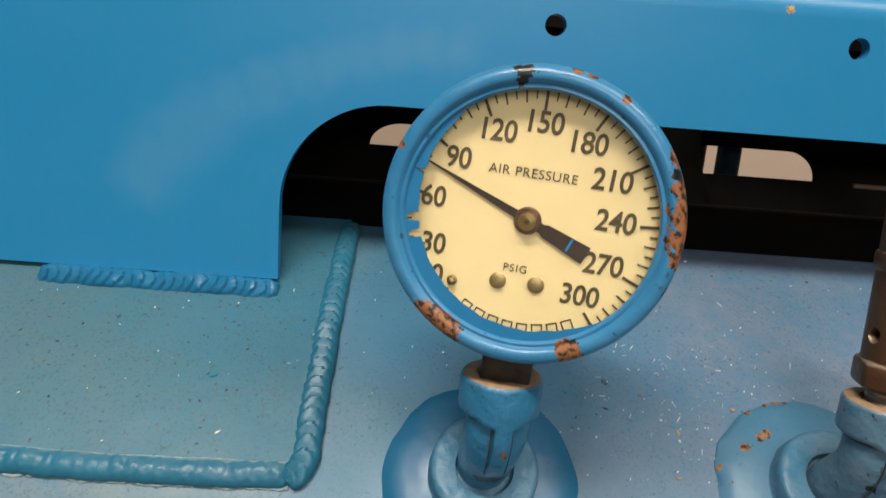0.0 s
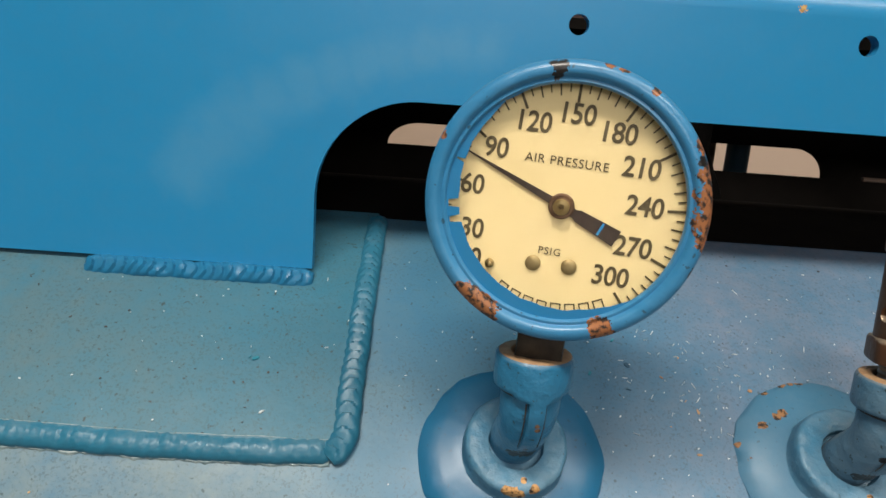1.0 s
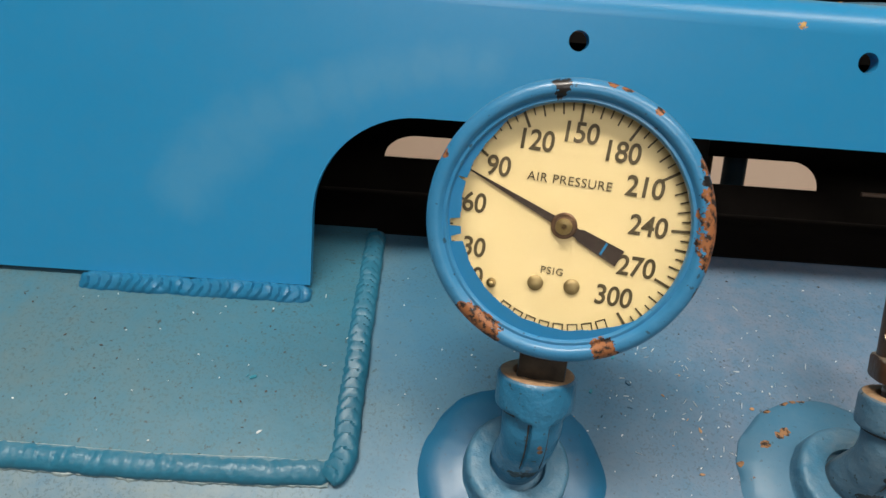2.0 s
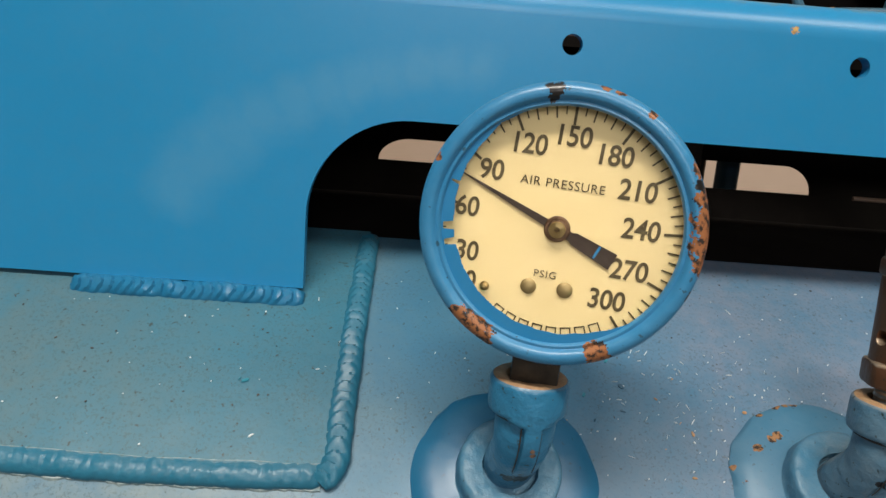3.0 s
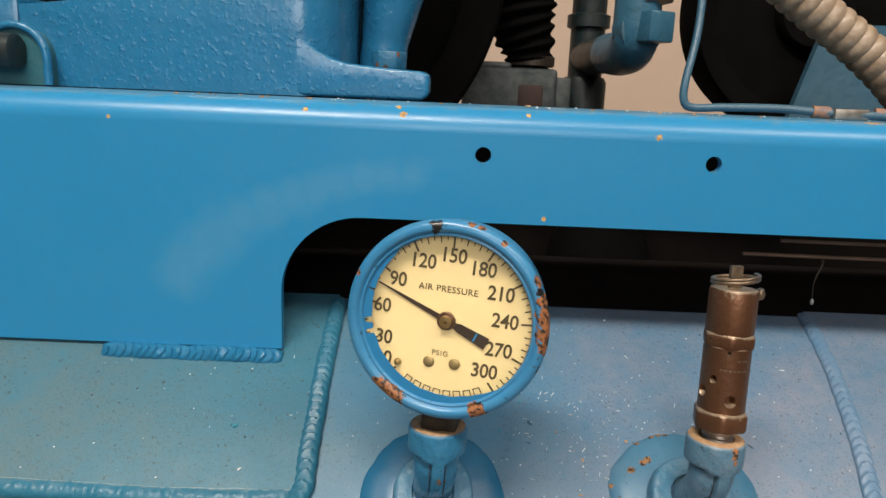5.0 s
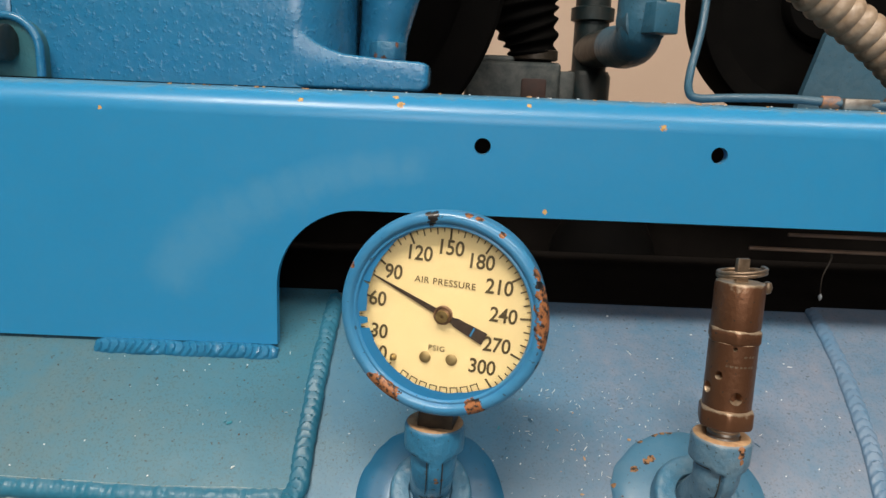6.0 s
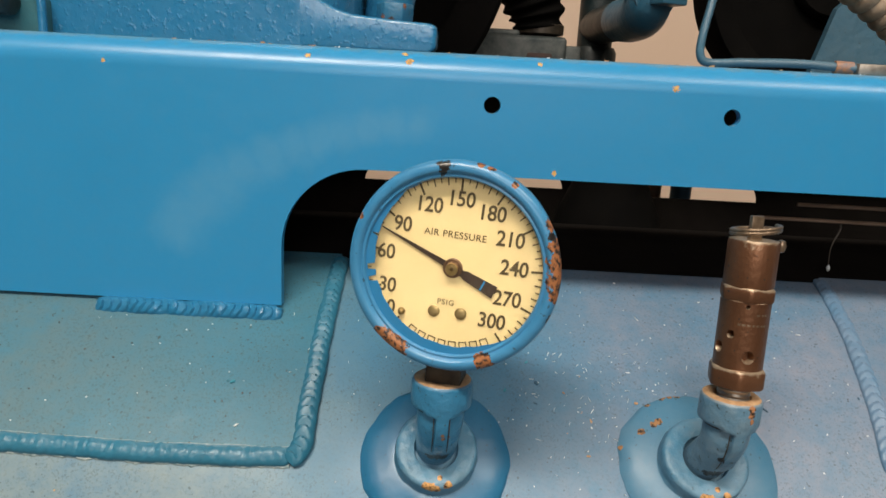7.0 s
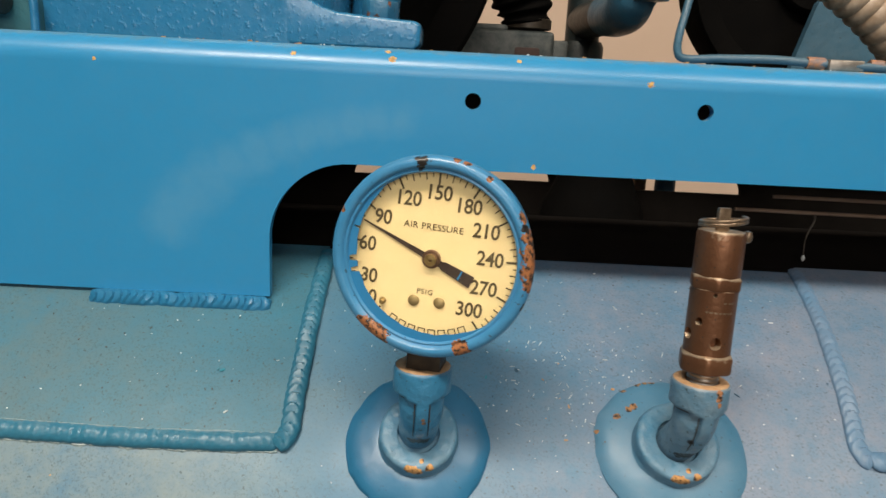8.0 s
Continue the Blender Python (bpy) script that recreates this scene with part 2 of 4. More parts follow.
# lowest three dark spots: dirt and painted shade where the heel meets the boss
elbow_blue = paint("fitting_blue_enamel", (0.007, 0.125, 0.245), (0.012, 0.185, 0.35), 0.30, 0.5, 190, dust=(0.19, 0.27, 0.30), dust_amount=0.12, speck=0.9, coat=0.25, settle=0.25, settle_at=0.35, settle_col=(0.26, 0.33, 0.35), chips=[(0.0004, -0.0096, -0.0185, 0.0008), (0.0007, -0.0088, -0.0200, 0.0008), (0.0028, -0.0068, -0.0205, 0.0008)], rust=(0.24, 0.13, 0.07),
                   dark_spots=[(0.0, 0.0010, -0.0345, 0.0030), (-0.0028, 0.0022, -0.0345, 0.0026), (0.0028, 0.0022, -0.0345, 0.0026), (-0.0004, -0.0016, -0.0310, 0.0011), (-0.0003, -0.0024, -0.0290, 0.0008), (0.0022, -0.0070, -0.0215, 0.0006)])
# lowest three dark spots again darken the heel, as dirt and shade
valve_elbow_blue = paint("dusty_fitting_enamel", (0.008, 0.115, 0.21), (0.013, 0.165, 0.30), 0.34, 0.5, 190, dust=(0.28, 0.29, 0.27), dust_amount=0.55, speck=1.0, coat=0.12, settle=0.4, settle_at=0.35, settle_col=(0.34, 0.33, 0.30), chips=[(0.0026, -0.0104, -0.0012, 0.0014), (0.0028, -0.0103, -0.0036, 0.0013), (0.0031, -0.0101, -0.0062, 0.0010), (0.0030, -0.0094, -0.0130, 0.0010), (0.0029, -0.0090, -0.0150, 0.0012), (0.0026, -0.0086, -0.0175, 0.0009)], rust=(0.36, 0.16, 0.07),
                         dark_spots=[(0.0, 0.0010, -0.0345, 0.0030), (-0.0028, 0.0022, -0.0345, 0.0026), (0.0028, 0.0022, -0.0345, 0.0026), (-0.0030, -0.0050, -0.0240, 0.0012), (0.0036, -0.0040, -0.0250, 0.0012)])
rivet_brass = plain("dull_rivet_brass", (0.28, 0.20, 0.085), (0.36, 0.27, 0.12), 0.5, 0.6, 300, 0.1)
rust_top = plain("rusty_brass_face", (0.36, 0.19, 0.09), (0.52, 0.34, 0.19), 0.7, 0.0, 300, 0.4)
bezel_blue = paint("bezel_blue_enamel", (0.012, 0.20, 0.42), (0.018, 0.23, 0.46), 0.30, 0.16, 300, coat=0.30, speck=0.7,
                   chips=[dial_spot(-178, -166, -0.007, 0.0030), dial_spot(-164, -178, -0.007, 0.0034), dial_spot(-148, -190, -0.007, 0.0036), dial_spot(-130, -204, -0.006, 0.0034), dial_spot(-190, -150, -0.004, 0.0022),
                          dial_spot(78, -226, -0.007, 0.0034), dial_spot(70, -220, -0.007, 0.0026), dial_spot(240, 60, -0.006, 0.0030), dial_spot(243, 40, -0.006, 0.0028), dial_spot(244, 20, -0.006, 0.0034), dial_spot(244, -2, -0.006, 0.0030), dial_spot(242, -25, -0.006, 0.0034), dial_spot(240, -45, -0.006, 0.0028), dial_spot(238, -60, -0.006, 0.0026), dial_spot(225, 105, -0.006, 0.0022),
                          dial_spot(70, 238, -0.006, 0.0016), dial_spot(95, 230, -0.006, 0.0016), dial_spot(148, 196, -0.007, 0.0013), dial_spot(-240, -75, -0.004, 0.0026), dial_spot(-236, -98, -0.003, 0.0022), 
                          dial_spot(215, -135, -0.003, 0.0026), dial_spot(180, -172, -0.003, 0.002), dial_spot(-214, 120, -0.007, 0.0012)], rust=(0.34, 0.125, 0.042), dust=(0.20, 0.36, 0.46), dust_amount=0.30,
                   dark_spots=[dial_spot(-12, 238, -0.0075, 0.0019), dial_spot(-3, 242, -0.007, 0.0013), dial_spot(-21, 242, -0.007, 0.0014), dial_spot(-16, 224, -0.008, 0.0015), dial_spot(232, 80, -0.007, 0.0016), dial_spot(250, 40, -0.005, 0.0020), dial_spot(247, -40, -0.005, 0.0022), dial_spot(222, -110, -0.005, 0.0022), dial_spot(205, -150, -0.004, 0.0022), dial_spot(-196, -152, -0.005, 0.0018), dial_spot(-236, -60, -0.005, 0.0014)])
glass_blue = paint("overspray_blue", (0.012, 0.19, 0.41), (0.014, 0.21, 0.44), 0.4, 0.05, 200)
cast_blue = paint("cast_blue_enamel", (0.009, 0.150, 0.300), (0.013, 0.180, 0.350), 0.26, 0.34, 75, coat=0.40, speck=0.25, grain=1.0)
bearing_teal = paint("bearing_teal_enamel", (0.012, 0.11, 0.14), (0.02, 0.14, 0.17), 0.4, 0.3, 120, dust=(0.16, 0.18, 0.15), dust_amount=0.25, speck=0.5)
dull_blue = paint("dull_blue_enamel", (0.010, 0.075, 0.130), (0.02, 0.115, 0.19), 0.42, 0.4, 120, dust=(0.16, 0.18, 0.17), dust_amount=0.35, coat=0.1, speck=0.6)
brass = plain("tarnished_brass", (0.085, 0.050, 0.032), (0.27, 0.165, 0.10), 0.40, 0.8, 120, 0.35, 420)
valve_brass = paint("dusty_tarnished_brass", (0.080, 0.033, 0.018), (0.27, 0.118, 0.058), 0.40, 0.16, 420, dust=(0.30, 0.175, 0.10), dust_amount=0.26, settle=0.95, settle_at=0.26, settle_col=(0.52, 0.40, 0.28), speck=0.7, metal=0.7)
ring_steel = plain("worn_ring_steel", (0.15, 0.105, 0.07), (0.30, 0.22, 0.15), 0.36, 0.7, 300, 0.2)
brass_bright = plain("brass_pin", (0.42, 0.30, 0.12), (0.50, 0.37, 0.17), 0.32, 0.9, 300, 0.05)
steel = plain("dull_steel", (0.30, 0.26, 0.22), (0.42, 0.38, 0.33), 0.4, 0.8, 200, 0.1)
dark_stem = plain("dark_bronze", (0.030, 0.024, 0.018), (0.07, 0.055, 0.04), 0.45, 0.4, 200, 0.2)
# dark brown for seams: dirt and crease shade in one colour
seam_dark = plain("brown_seam_dark", (0.020, 0.022, 0.020), (0.075, 0.055, 0.040), 0.8, 0.0, 300)
black = plain("black_rubber", (0.0022, 0.0022, 0.0022), (0.004, 0.0037, 0.0034), 0.85, 0.0, 60, 0.2, 300, 0.05)
grime = plain("grimy_blue_metal", (0.010, 0.024, 0.028), (0.10, 0.11, 0.105), 0.6, 0.1, 85, 0.6, 120)
rod_brown = plain("rod_brown", (0.20, 0.125, 0.085), (0.32, 0.21, 0.14), 0.5, 0.3, 60, 0.2)
red_grime = plain("red_brown_grime", (0.022, 0.012, 0.010), (0.06, 0.030, 0.024), 0.7, 0.0, 60, 0.5, 160)
pipe_dark = plain("dark_painted_pipe", (0.006, 0.024, 0.030), (0.030, 0.031, 0.028), 0.45, 0.2, 60, 0.4, 200)
cream = plain("cream_dial_enamel", (0.80, 0.625, 0.30), (0.84, 0.665, 0.335), 0.55, 0.0, 60, 0.02)
ink = plain("dial_ink", (0.060, 0.044, 0.016), (0.12, 0.088, 0.036), 0.6, 0.0, 900, 0.0)
needle_brown = plain("needle_brown", (0.035, 0.022, 0.014), (0.06, 0.04, 0.026), 0.5, 0.1, 400, 0.1)
hose_tan = plain("tan_flexible_hose", (0.24, 0.16, 0.10), (0.42, 0.32, 0.23), 0.36, 0.0, 110, 0.4, 260)
flake_white = plain("white_flake", (0.65, 0.72, 0.75), (0.85, 0.88, 0.88), 0.4)
flake_rust = plain("rust_flake", (0.38, 0.17, 0.07), (0.62, 0.38, 0.18), 0.6)
flake_dark = plain("dark_grit", (0.03, 0.05, 0.06), (0.10, 0.06, 0.04), 0.7)
drop_blue = plain("dark_blue_drop", (0.012, 0.07, 0.13), (0.02, 0.10, 0.17), 0.4)
flake_teal = plain("teal_flake", (0.02, 0.20, 0.28), (0.03, 0.28, 0.36), 0.5)
wall_beige = plain("beige_wall_paint", (0.74, 0.55, 0.42), (0.78, 0.60, 0.47), 0.8, 0.0, 2.0, 0.1, 60)
wall_grey = plain("dark_workshop_wall", (0.10, 0.10, 0.10), (0.14, 0.135, 0.13), 0.8, 0.0, 2.0, 0.1, 60)
room_white = plain("white_room_paint", (0.50, 0.50, 0.49), (0.58, 0.58, 0.56), 0.8, 0.0, 2.0, 0.05, 60)
concrete = plain("concrete_floor", (0.12, 0.11, 0.10), (0.18, 0.17, 0.155), 0.75, 0.0, 5.0, 0.3, 60)
tape_orange = plain("rusty_tape", (0.10, 0.13, 0.16), (0.48, 0.20, 0.08), 0.5, 0.0, 260)
nut_orange = plain("orange_painted_brass", (0.03, 0.17, 0.30), (0.55, 0.24, 0.06), 0.4, 0.1, 90)


def glow(name, colour, strength):
    m, n, l, p = mat_new(name)
    p.inputs["Base Color"].default_value = (0.9, 0.9, 0.9, 1)
    p.inputs["Emission Color"].default_value = (*colour, 1)
    p.inputs["Emission Strength"].default_value = strength
    return m


# glow for the pane of the added fill window
fill_glow = glow("fill_pane_glow", (0.9, 0.95, 1.0), 0.5)
tube_glow = glow("lit_diffuser", (1.0, 0.96, 0.9), 4.0)
glass, n_, l_, p_ = mat_new("gauge_glass")
p_.inputs["Transmission Weight"].default_value, p_.inputs["Roughness"].default_value, p_.inputs["IOR"].default_value = 1.0, 0.02, 1.12


# ---------- mesh helpers ----------
def finish(bm, name, material, smooth=True, sharp=40):
    me = bpy.data.meshes.new(name)
    bmesh.ops.recalc_face_normals(bm, faces=bm.faces)
    if smooth:
        for f in bm.faces:
            f.smooth = True
        for e in bm.edges:
            if len(e.link_faces) == 2 and e.calc_face_angle(0) > radians(sharp):
                e.smooth = False
    bm.to_mesh(me)
    bm.free()
    me.materials.append(material)
    return me


def part(name, bm, material, parent, label="", smooth=True, m=None):
    ob = new(name, finish(bm, name, material, smooth))
    ob.parent = parent
    if m is not None:
        ob.matrix_basis = m
    return tagged(ob, label)


def thing(name, label, category, m=None, group="", kind=""):
    ob = new(name)
    ob.empty_display_size = 0.01
    if m is not None:
        ob.matrix_basis = m
    return tagged(ob, label, category, group, kind)


def solid(name, bm, material, label, category, kind="", smooth=True, m=None):
    ob = new(name, finish(bm, name, material, smooth))
    if m is not None:
        ob.matrix_basis = m
    return tagged(ob, label, category, "", kind)


def box(x0, x1, y0, y1, z0, z1, bevel=0.0, seg=2, bm=None):
    bm = bm or bmesh.new()
    r = bmesh.ops.create_cube(bm, size=1.0, matrix=Matrix.Translation(((x0 + x1) / 2, (y0 + y1) / 2, (z0 + z1) / 2)) @ Matrix.Diagonal((x1 - x0, y1 - y0, z1 - z0, 1)))
    if bevel:
        es = {e for v in r["verts"] for e in v.link_edges}
        bmesh.ops.bevel(bm, geom=list(es), offset=bevel, segments=seg, affect="EDGES", profile=0.5)
    return bm


def lathe(profile, seg=48, m=None, bm=None):
    """Rings of (radius, height) round z; a radius of 0 closes the end."""
    bm = bm or bmesh.new()
    m = m or Matrix()
    rings = []
    for r, z in profile:
        if r <= 1e-6:
            rings.append([bm.verts.new(m @ Vector((0, 0, z)))])
        else:
            rings.append([bm.verts.new(m @ Vector((r * math.cos(2 * math.pi * k / seg), r * math.sin(2 * math.pi * k / seg), z))) for k in range(seg)])
    for a, b in zip(rings, rings[1:]):
        for k in range(seg):
            k2 = (k + 1) % seg
            if len(a) == 1 and len(b) == 1:
                continue
            if len(a) == 1:
                bm.faces.new((a[0], b[k2], b[k]))
            elif len(b) == 1:
                bm.faces.new((a[k], a[k2], b[0]))
            else:
                bm.faces.new((a[k], a[k2], b[k2], b[k]))
    return bm


TO_Y = pose(0, 0, 0, 90, 0, 0)  # z to -y: lathes that face the viewer


def curve_points(pts, steps=8):
    """A smooth run of points through the given ones."""
    pts = [Vector(p) for p in pts]
    q = [2 * pts[0] - pts[1]] + pts + [2 * pts[-1] - pts[-2]]
    out = []
    for i in range(1, len(q) - 2):
        for s in range(steps):
            t = s / steps
            a, b, c, d = q[i - 1], q[i], q[i + 1], q[i + 2]
            out.append(0.5 * ((2 * b) + (c - a) * t + (2 * a - 5 * b + 4 * c - d) * t * t + (3 * b - a - 3 * c + d) * t ** 3))
    out.append(pts[-1])
    return out


def sweep(path, radius, seg=16, bm=None, cap=True):
    """A round tube along path; radius is a number or a function of (0..1, metres along)."""
    bm = bm or bmesh.new()
    rings, run, total = [], 0.0, sum((b - a).length for a, b in zip(path, path[1:]))
    tang = (path[1] - path[0]).normalized()
    side = tang.orthogonal().normalized()
    for i, p in enumerate(path):
        t = ((path[min(i + 1, len(path) - 1)] - path[max(i - 1, 0)])).normalized()
        side = (side - side.dot(t) * t).normalized()
        up = t.cross(side)
        if i:
            run += (p - path[i - 1]).length
        r = radius if isinstance(radius, (int, float)) else radius(run / total, run)
        rings.append([bm.verts.new(p + r * (math.cos(2 * math.pi * k / seg) * side + math.sin(2 * math.pi * k / seg) * up)) for k in range(seg)])
    for a, b in zip(rings, rings[1:]):
        for k in range(seg):
            bm.faces.new((a[k], a[(k + 1) % seg], b[(k + 1) % seg], b[k]))
    if cap:
        bm.faces.new(rings[0][::-1])
        bm.faces.new(rings[-1])
    return bm


def prism(outline, y0, y1, holes=(), axis="y"):
    """A plate of the outline (x, z), with holes, from y0 to y1."""
    bm = bmesh.new()
    edges = []
    for loop in (outline, *holes):
        vs = [bm.verts.new((x, y0, z)) for x, z in loop]
        edges += [bm.edges.new((vs[k], vs[(k + 1) % len(vs)])) for k in range(len(vs))]
    bmesh.ops.triangle_fill(bm, use_beauty=True, edges=edges)
    faces = list(bm.faces)
    r = bmesh.ops.extrude_face_region(bm, geom=faces)
    bmesh.ops.translate(bm, verts=[v for v in r["geom"] if isinstance(v, bmesh.types.BMVert)], vec=(0, y1 - y0, 0))
    return bm


def circle(x, z, r, seg=32):
    return [(x + r * math.cos(2 * math.pi * k / seg), z + r * math.sin(2 * math.pi * k / seg)) for k in range(seg)]


def hexprism(r, z0, z1, bevel=0.0006, m=None):
    bm = lathe([(0, z0), (r, z0), (r, z1), (0, z1)], 6, m)
    bmesh.ops.bevel(bm, geom=list(bm.edges), offset=bevel, segments=2, affect="EDGES", profile=0.5)
    return bm


# ---------- the tank's round shell and what is welded to it ----------
TANK_R, TANK_Y, TANK_Z = 0.254, 0.110, 0.268
PAD_R = 0.2572


def on_tank(x, deg, lift=0.0, radius=TANK_R):
    """A point of the shell, deg degrees forward of its crest."""
    a = radians(deg)
    return Vector((x, TANK_Y - (radius + lift) * math.sin(a), TANK_Z + (radius + lift) * math.cos(a)))


def tank_frame(x, deg):
    """Local axes on the shell: x along the tank, y up the shell, z out of it."""
    return Matrix.Translation(on_tank(x, deg)) @ pose(0, 0, 0, deg, 0, 0)


def pad_sheet(x0, x1, d0, d1, radius, inner, slant=0.0):
    """A curved plate on the shell; slant shifts its first end along the shell, in metres a degree."""
    bm = bmesh.new()
    nx, nd = 30, 60
    grid_o, grid_i = [], []
    for i in range(nx + 1):
        ro, ri = [], []
        for j in range(nd + 1):
            d = d0 + (d1 - d0) * j / nd
            x = x0 + (x1 - x0) * i / nx + slant * (d0 - d) * (1 - i / nx)
            ro.append(bm.verts.new(on_tank(x, d, 0, radius)))
            ri.append(bm.verts.new(on_tank(x, d, 0, inner)))
        grid_o.append(ro), grid_i.append(ri)
    for g in (grid_o, grid_i):
        for i in range(nx):
            for j in range(nd):
                bm.faces.new((g[i][j], g[i + 1][j], g[i + 1][j + 1], g[i][j + 1]))
    ring = [(i, 0) for i in range(nx)] + [(nx, j) for j in range(nd)] + [(i, nd) for i in range(nx, 0, -1)] + [(0, j) for j in range(nd, 0, -1)]
    for k in range(len(ring)):
        (a, b), (c, d) = ring[k], ring[(k + 1) % len(ring)]
        bm.faces.new((grid_o[a][b], grid_o[c][d], grid_i[c][d], grid_i[a][b]))
    return bm


def weld_bead(path, normals, width, height, pitch, seed, rough=0.12, ripple=0.2):
    """A ripple-faced fillet along path: half-round section with crescent ripples."""
    rnd = random.Random(seed)
    bm, rings = bmesh.new(), []
    seg, run = 16, 0.0
    step = pitch / 7
    pts, nrm = [path[0]], [normals[0]]
    for a, b, na, nb in zip(path, path[1:], normals, normals[1:]):
        k = max(1, int((b - a).length / step))
        for s in range(1, k + 1):
            pts.append(a.lerp(b, s / k)), nrm.append(na.lerp(nb, s / k).normalized())
    off = rnd.random() * 9
    for i, (p, nn) in enumerate(zip(pts, nrm)):
        t = (pts[min(i + 2, len(pts) - 1)] - pts[max(i - 2, 0)]).normalized()
        side = nn.cross(t).normalized()
        if i:
            run += (p - pts[i - 1]).length
        end = min(1.0, (min(i, len(pts) - 1 - i) * step + 0.0006) / (width * 0.5))
        end = math.sqrt(max(0.02, 1 - (1 - end) ** 2))
        ring = []
        for k in range(seg + 1):
            a = math.pi * k / seg
            u = math.cos(a)
            wob = noise.noise(Vector((run * 160 + off, u * 0.7, 0))) * rough * 2
            phase = (run + 0.9 * pitch * u * u + wob * pitch * 1.6) / pitch + noise.noise(Vector((run * 60, off, 3))) * 0.6
            saw = phase - math.floor(phase)
            rip = (saw ** 0.6) * ripple + noise.noise(Vector((run * 420 + off, u * 2.5, 5))) * 0.08
            h = height * (math.sin(a) * (0.86 + rip + wob) - 0.15) * end
            w = width / 2 * u * (1 + wob + 0.05 * saw) * (0.4 + 0.6 * end)
            ring.append(bm.verts.new(p + side * w + nn * h))
        rings.append(ring)
    for a, b in zip(rings, rings[1:]):
        for k in range(seg):
            bm.faces.new((a[k], a[k + 1], b[k + 1], b[k]))
    bm.faces.new(rings[0]), bm.faces.new(rings[-1][::-1])
    return bm


tank = thing("air_receiver_tank", "blue painted round steel air receiver tank lying on its side", "air tank")
prof = [(0, -0.62), (0.10, -0.605), (0.19, -0.565), (0.235, -0.52), (TANK_R, -0.47), (TANK_R, 0.87), (0.235, 0.92), (0.19, 0.965), (0.10, 1.005), (0, 1.02)]
part("shell", lathe(prof, 256, Matrix.Translation((0, TANK_Y, TANK_Z)) @ pose(0, 0, 0, 0, 90, 0)), tank_blue, tank, "blue steel shell, dusty at the left, lavender sheen painted in at the right, with grit and paint flecks")
LOW, LEFT_EDGE, RIGHT_EDGE, SLANT = 41.5, -0.0712, 0.1712, 0.00044
part("saddle_pad", pad_sheet(-0.42, LEFT_EDGE, LOW, 14.2, PAD_R, TANK_R - 0.001), pad_blue, tank, "dusty teal-blue curved saddle plate")
part("saddle_pad", pad_sheet(RIGHT_EDGE, 0.42, LOW - 1.0, 13.0, TANK_R + 0.0014, TANK_R - 0.001, SLANT), tank_blue, tank, "blue curved saddle plate")


def bead_line(pts, degs, width, high, pitch, seed, ripple):
    return weld_bead(pts, [on_tank(0, d, 1) - on_tank(0, d, 0) for d in degs], width, high, pitch, seed, 0.05, ripple)


def crust_line(pts, degs, side, seed, lift, wide):
    """A thin ragged line of pale dust along one side of a bead."""
    bm, rows = bmesh.new(), []
    steps = 420
    for k in range(steps + 1):
        f = k / steps * (len(pts) - 1)
        i = min(int(f), len(pts) - 2)
        p, d = pts[i].lerp(pts[i + 1], f - i), degs[i] + (degs[i + 1] - degs[i]) * (f - i)
        nn = on_tank(0, d, 1) - on_tank(0, d, 0)
        t = (pts[i + 1] - pts[i]).normalized()
        sd = nn.cross(t).normalized() * side
        w = max(0.00002, wide + 1.3 * wide * noise.noise(Vector((k * 0.11, seed, 0))) + 0.8 * wide * noise.noise(Vector((k * 0.45, seed, 4))))
        c = 0.0043 + 0.0005 * noise.noise(Vector((k * 0.05, seed, 9)))
        p = p + nn * lift
        rows.append([bm.verts.new(p + sd * (c - 0.0012) + nn * 0.0005), bm.verts.new(p + sd * (c + w * 0.5) + nn * 0.0003), bm.verts.new(p + sd * (c + w) - nn * 0.0006)])
    for a, b in zip(rows, rows[1:]):
        for q in (0, 1):
            bm.faces.new((a[q], b[q], b[q + 1], a[q + 1]))
    return bm


def pad_weld(x_edge, low, sign, seed, high, slant, material, top, ripple):
    """Beads along the lower edge of a saddle plate, round its corner and up its end."""
    xs = [x_edge - sign * (0.33 - (0.33 - 0.004) * k / 60) for k in range(61)]
    degs = [low + 0.15 * math.sin(x * 37) for x in xs]
    low_pts = [on_tank(x, d, 0.0012) for x, d in zip(xs, degs)]
    part("weld_bead", bead_line(low_pts, degs, 0.0088, high * 1.3, 0.0040, seed, ripple * 0.3), material, tank, "weld bead with a dusty upper edge")
    t0 = (low_pts[1] - low_pts[0]).normalized()
    side_up = (on_tank(0, low, 1) - on_tank(0, low, 0)).cross(t0).z * -1 > 0
    if sign > 0:
        part("dust_line", crust_line(low_pts, degs, -1 if side_up else 1, seed + 5, 0.0015, 0.0011), crust, tank, "ragged pale dust line")
        part("dust_line", crust_line(low_pts, degs, 1 if side_up else -1, seed + 9, -0.0008, 0.0007), crust, tank, "ragged pale dust line")
    dd = [low + 0.5 - (low + 0.5 - top) * k / 60 for k in range(61)]
    pts = []
    for d in dd:
        bend = max(0.0, 1 - (low + 0.5 - d) / 2.2)
        pts.append(on_tank(x_edge + slant * (low - d) - sign * 0.0045 * bend ** 2, d, 0.0020 if sign > 0 else 0.0004))
    part("weld_bead", bead_line(pts, dd, 0.0088 if sign > 0 else 0.0084, high, 0.0040 if sign > 0 else 0.0042, seed + 1, ripple), material, tank, "rippled weld bead painted blue")


pad_weld(LEFT_EDGE, LOW, 1, 3, 0.0027, 0.0, pad_weld_blue, 14.8, 0.42)
pad_weld(RIGHT_EDGE, LOW - 1.0, -1, 8, 0.0017, SLANT, tank_weld_blue, 13.3, 0.55)
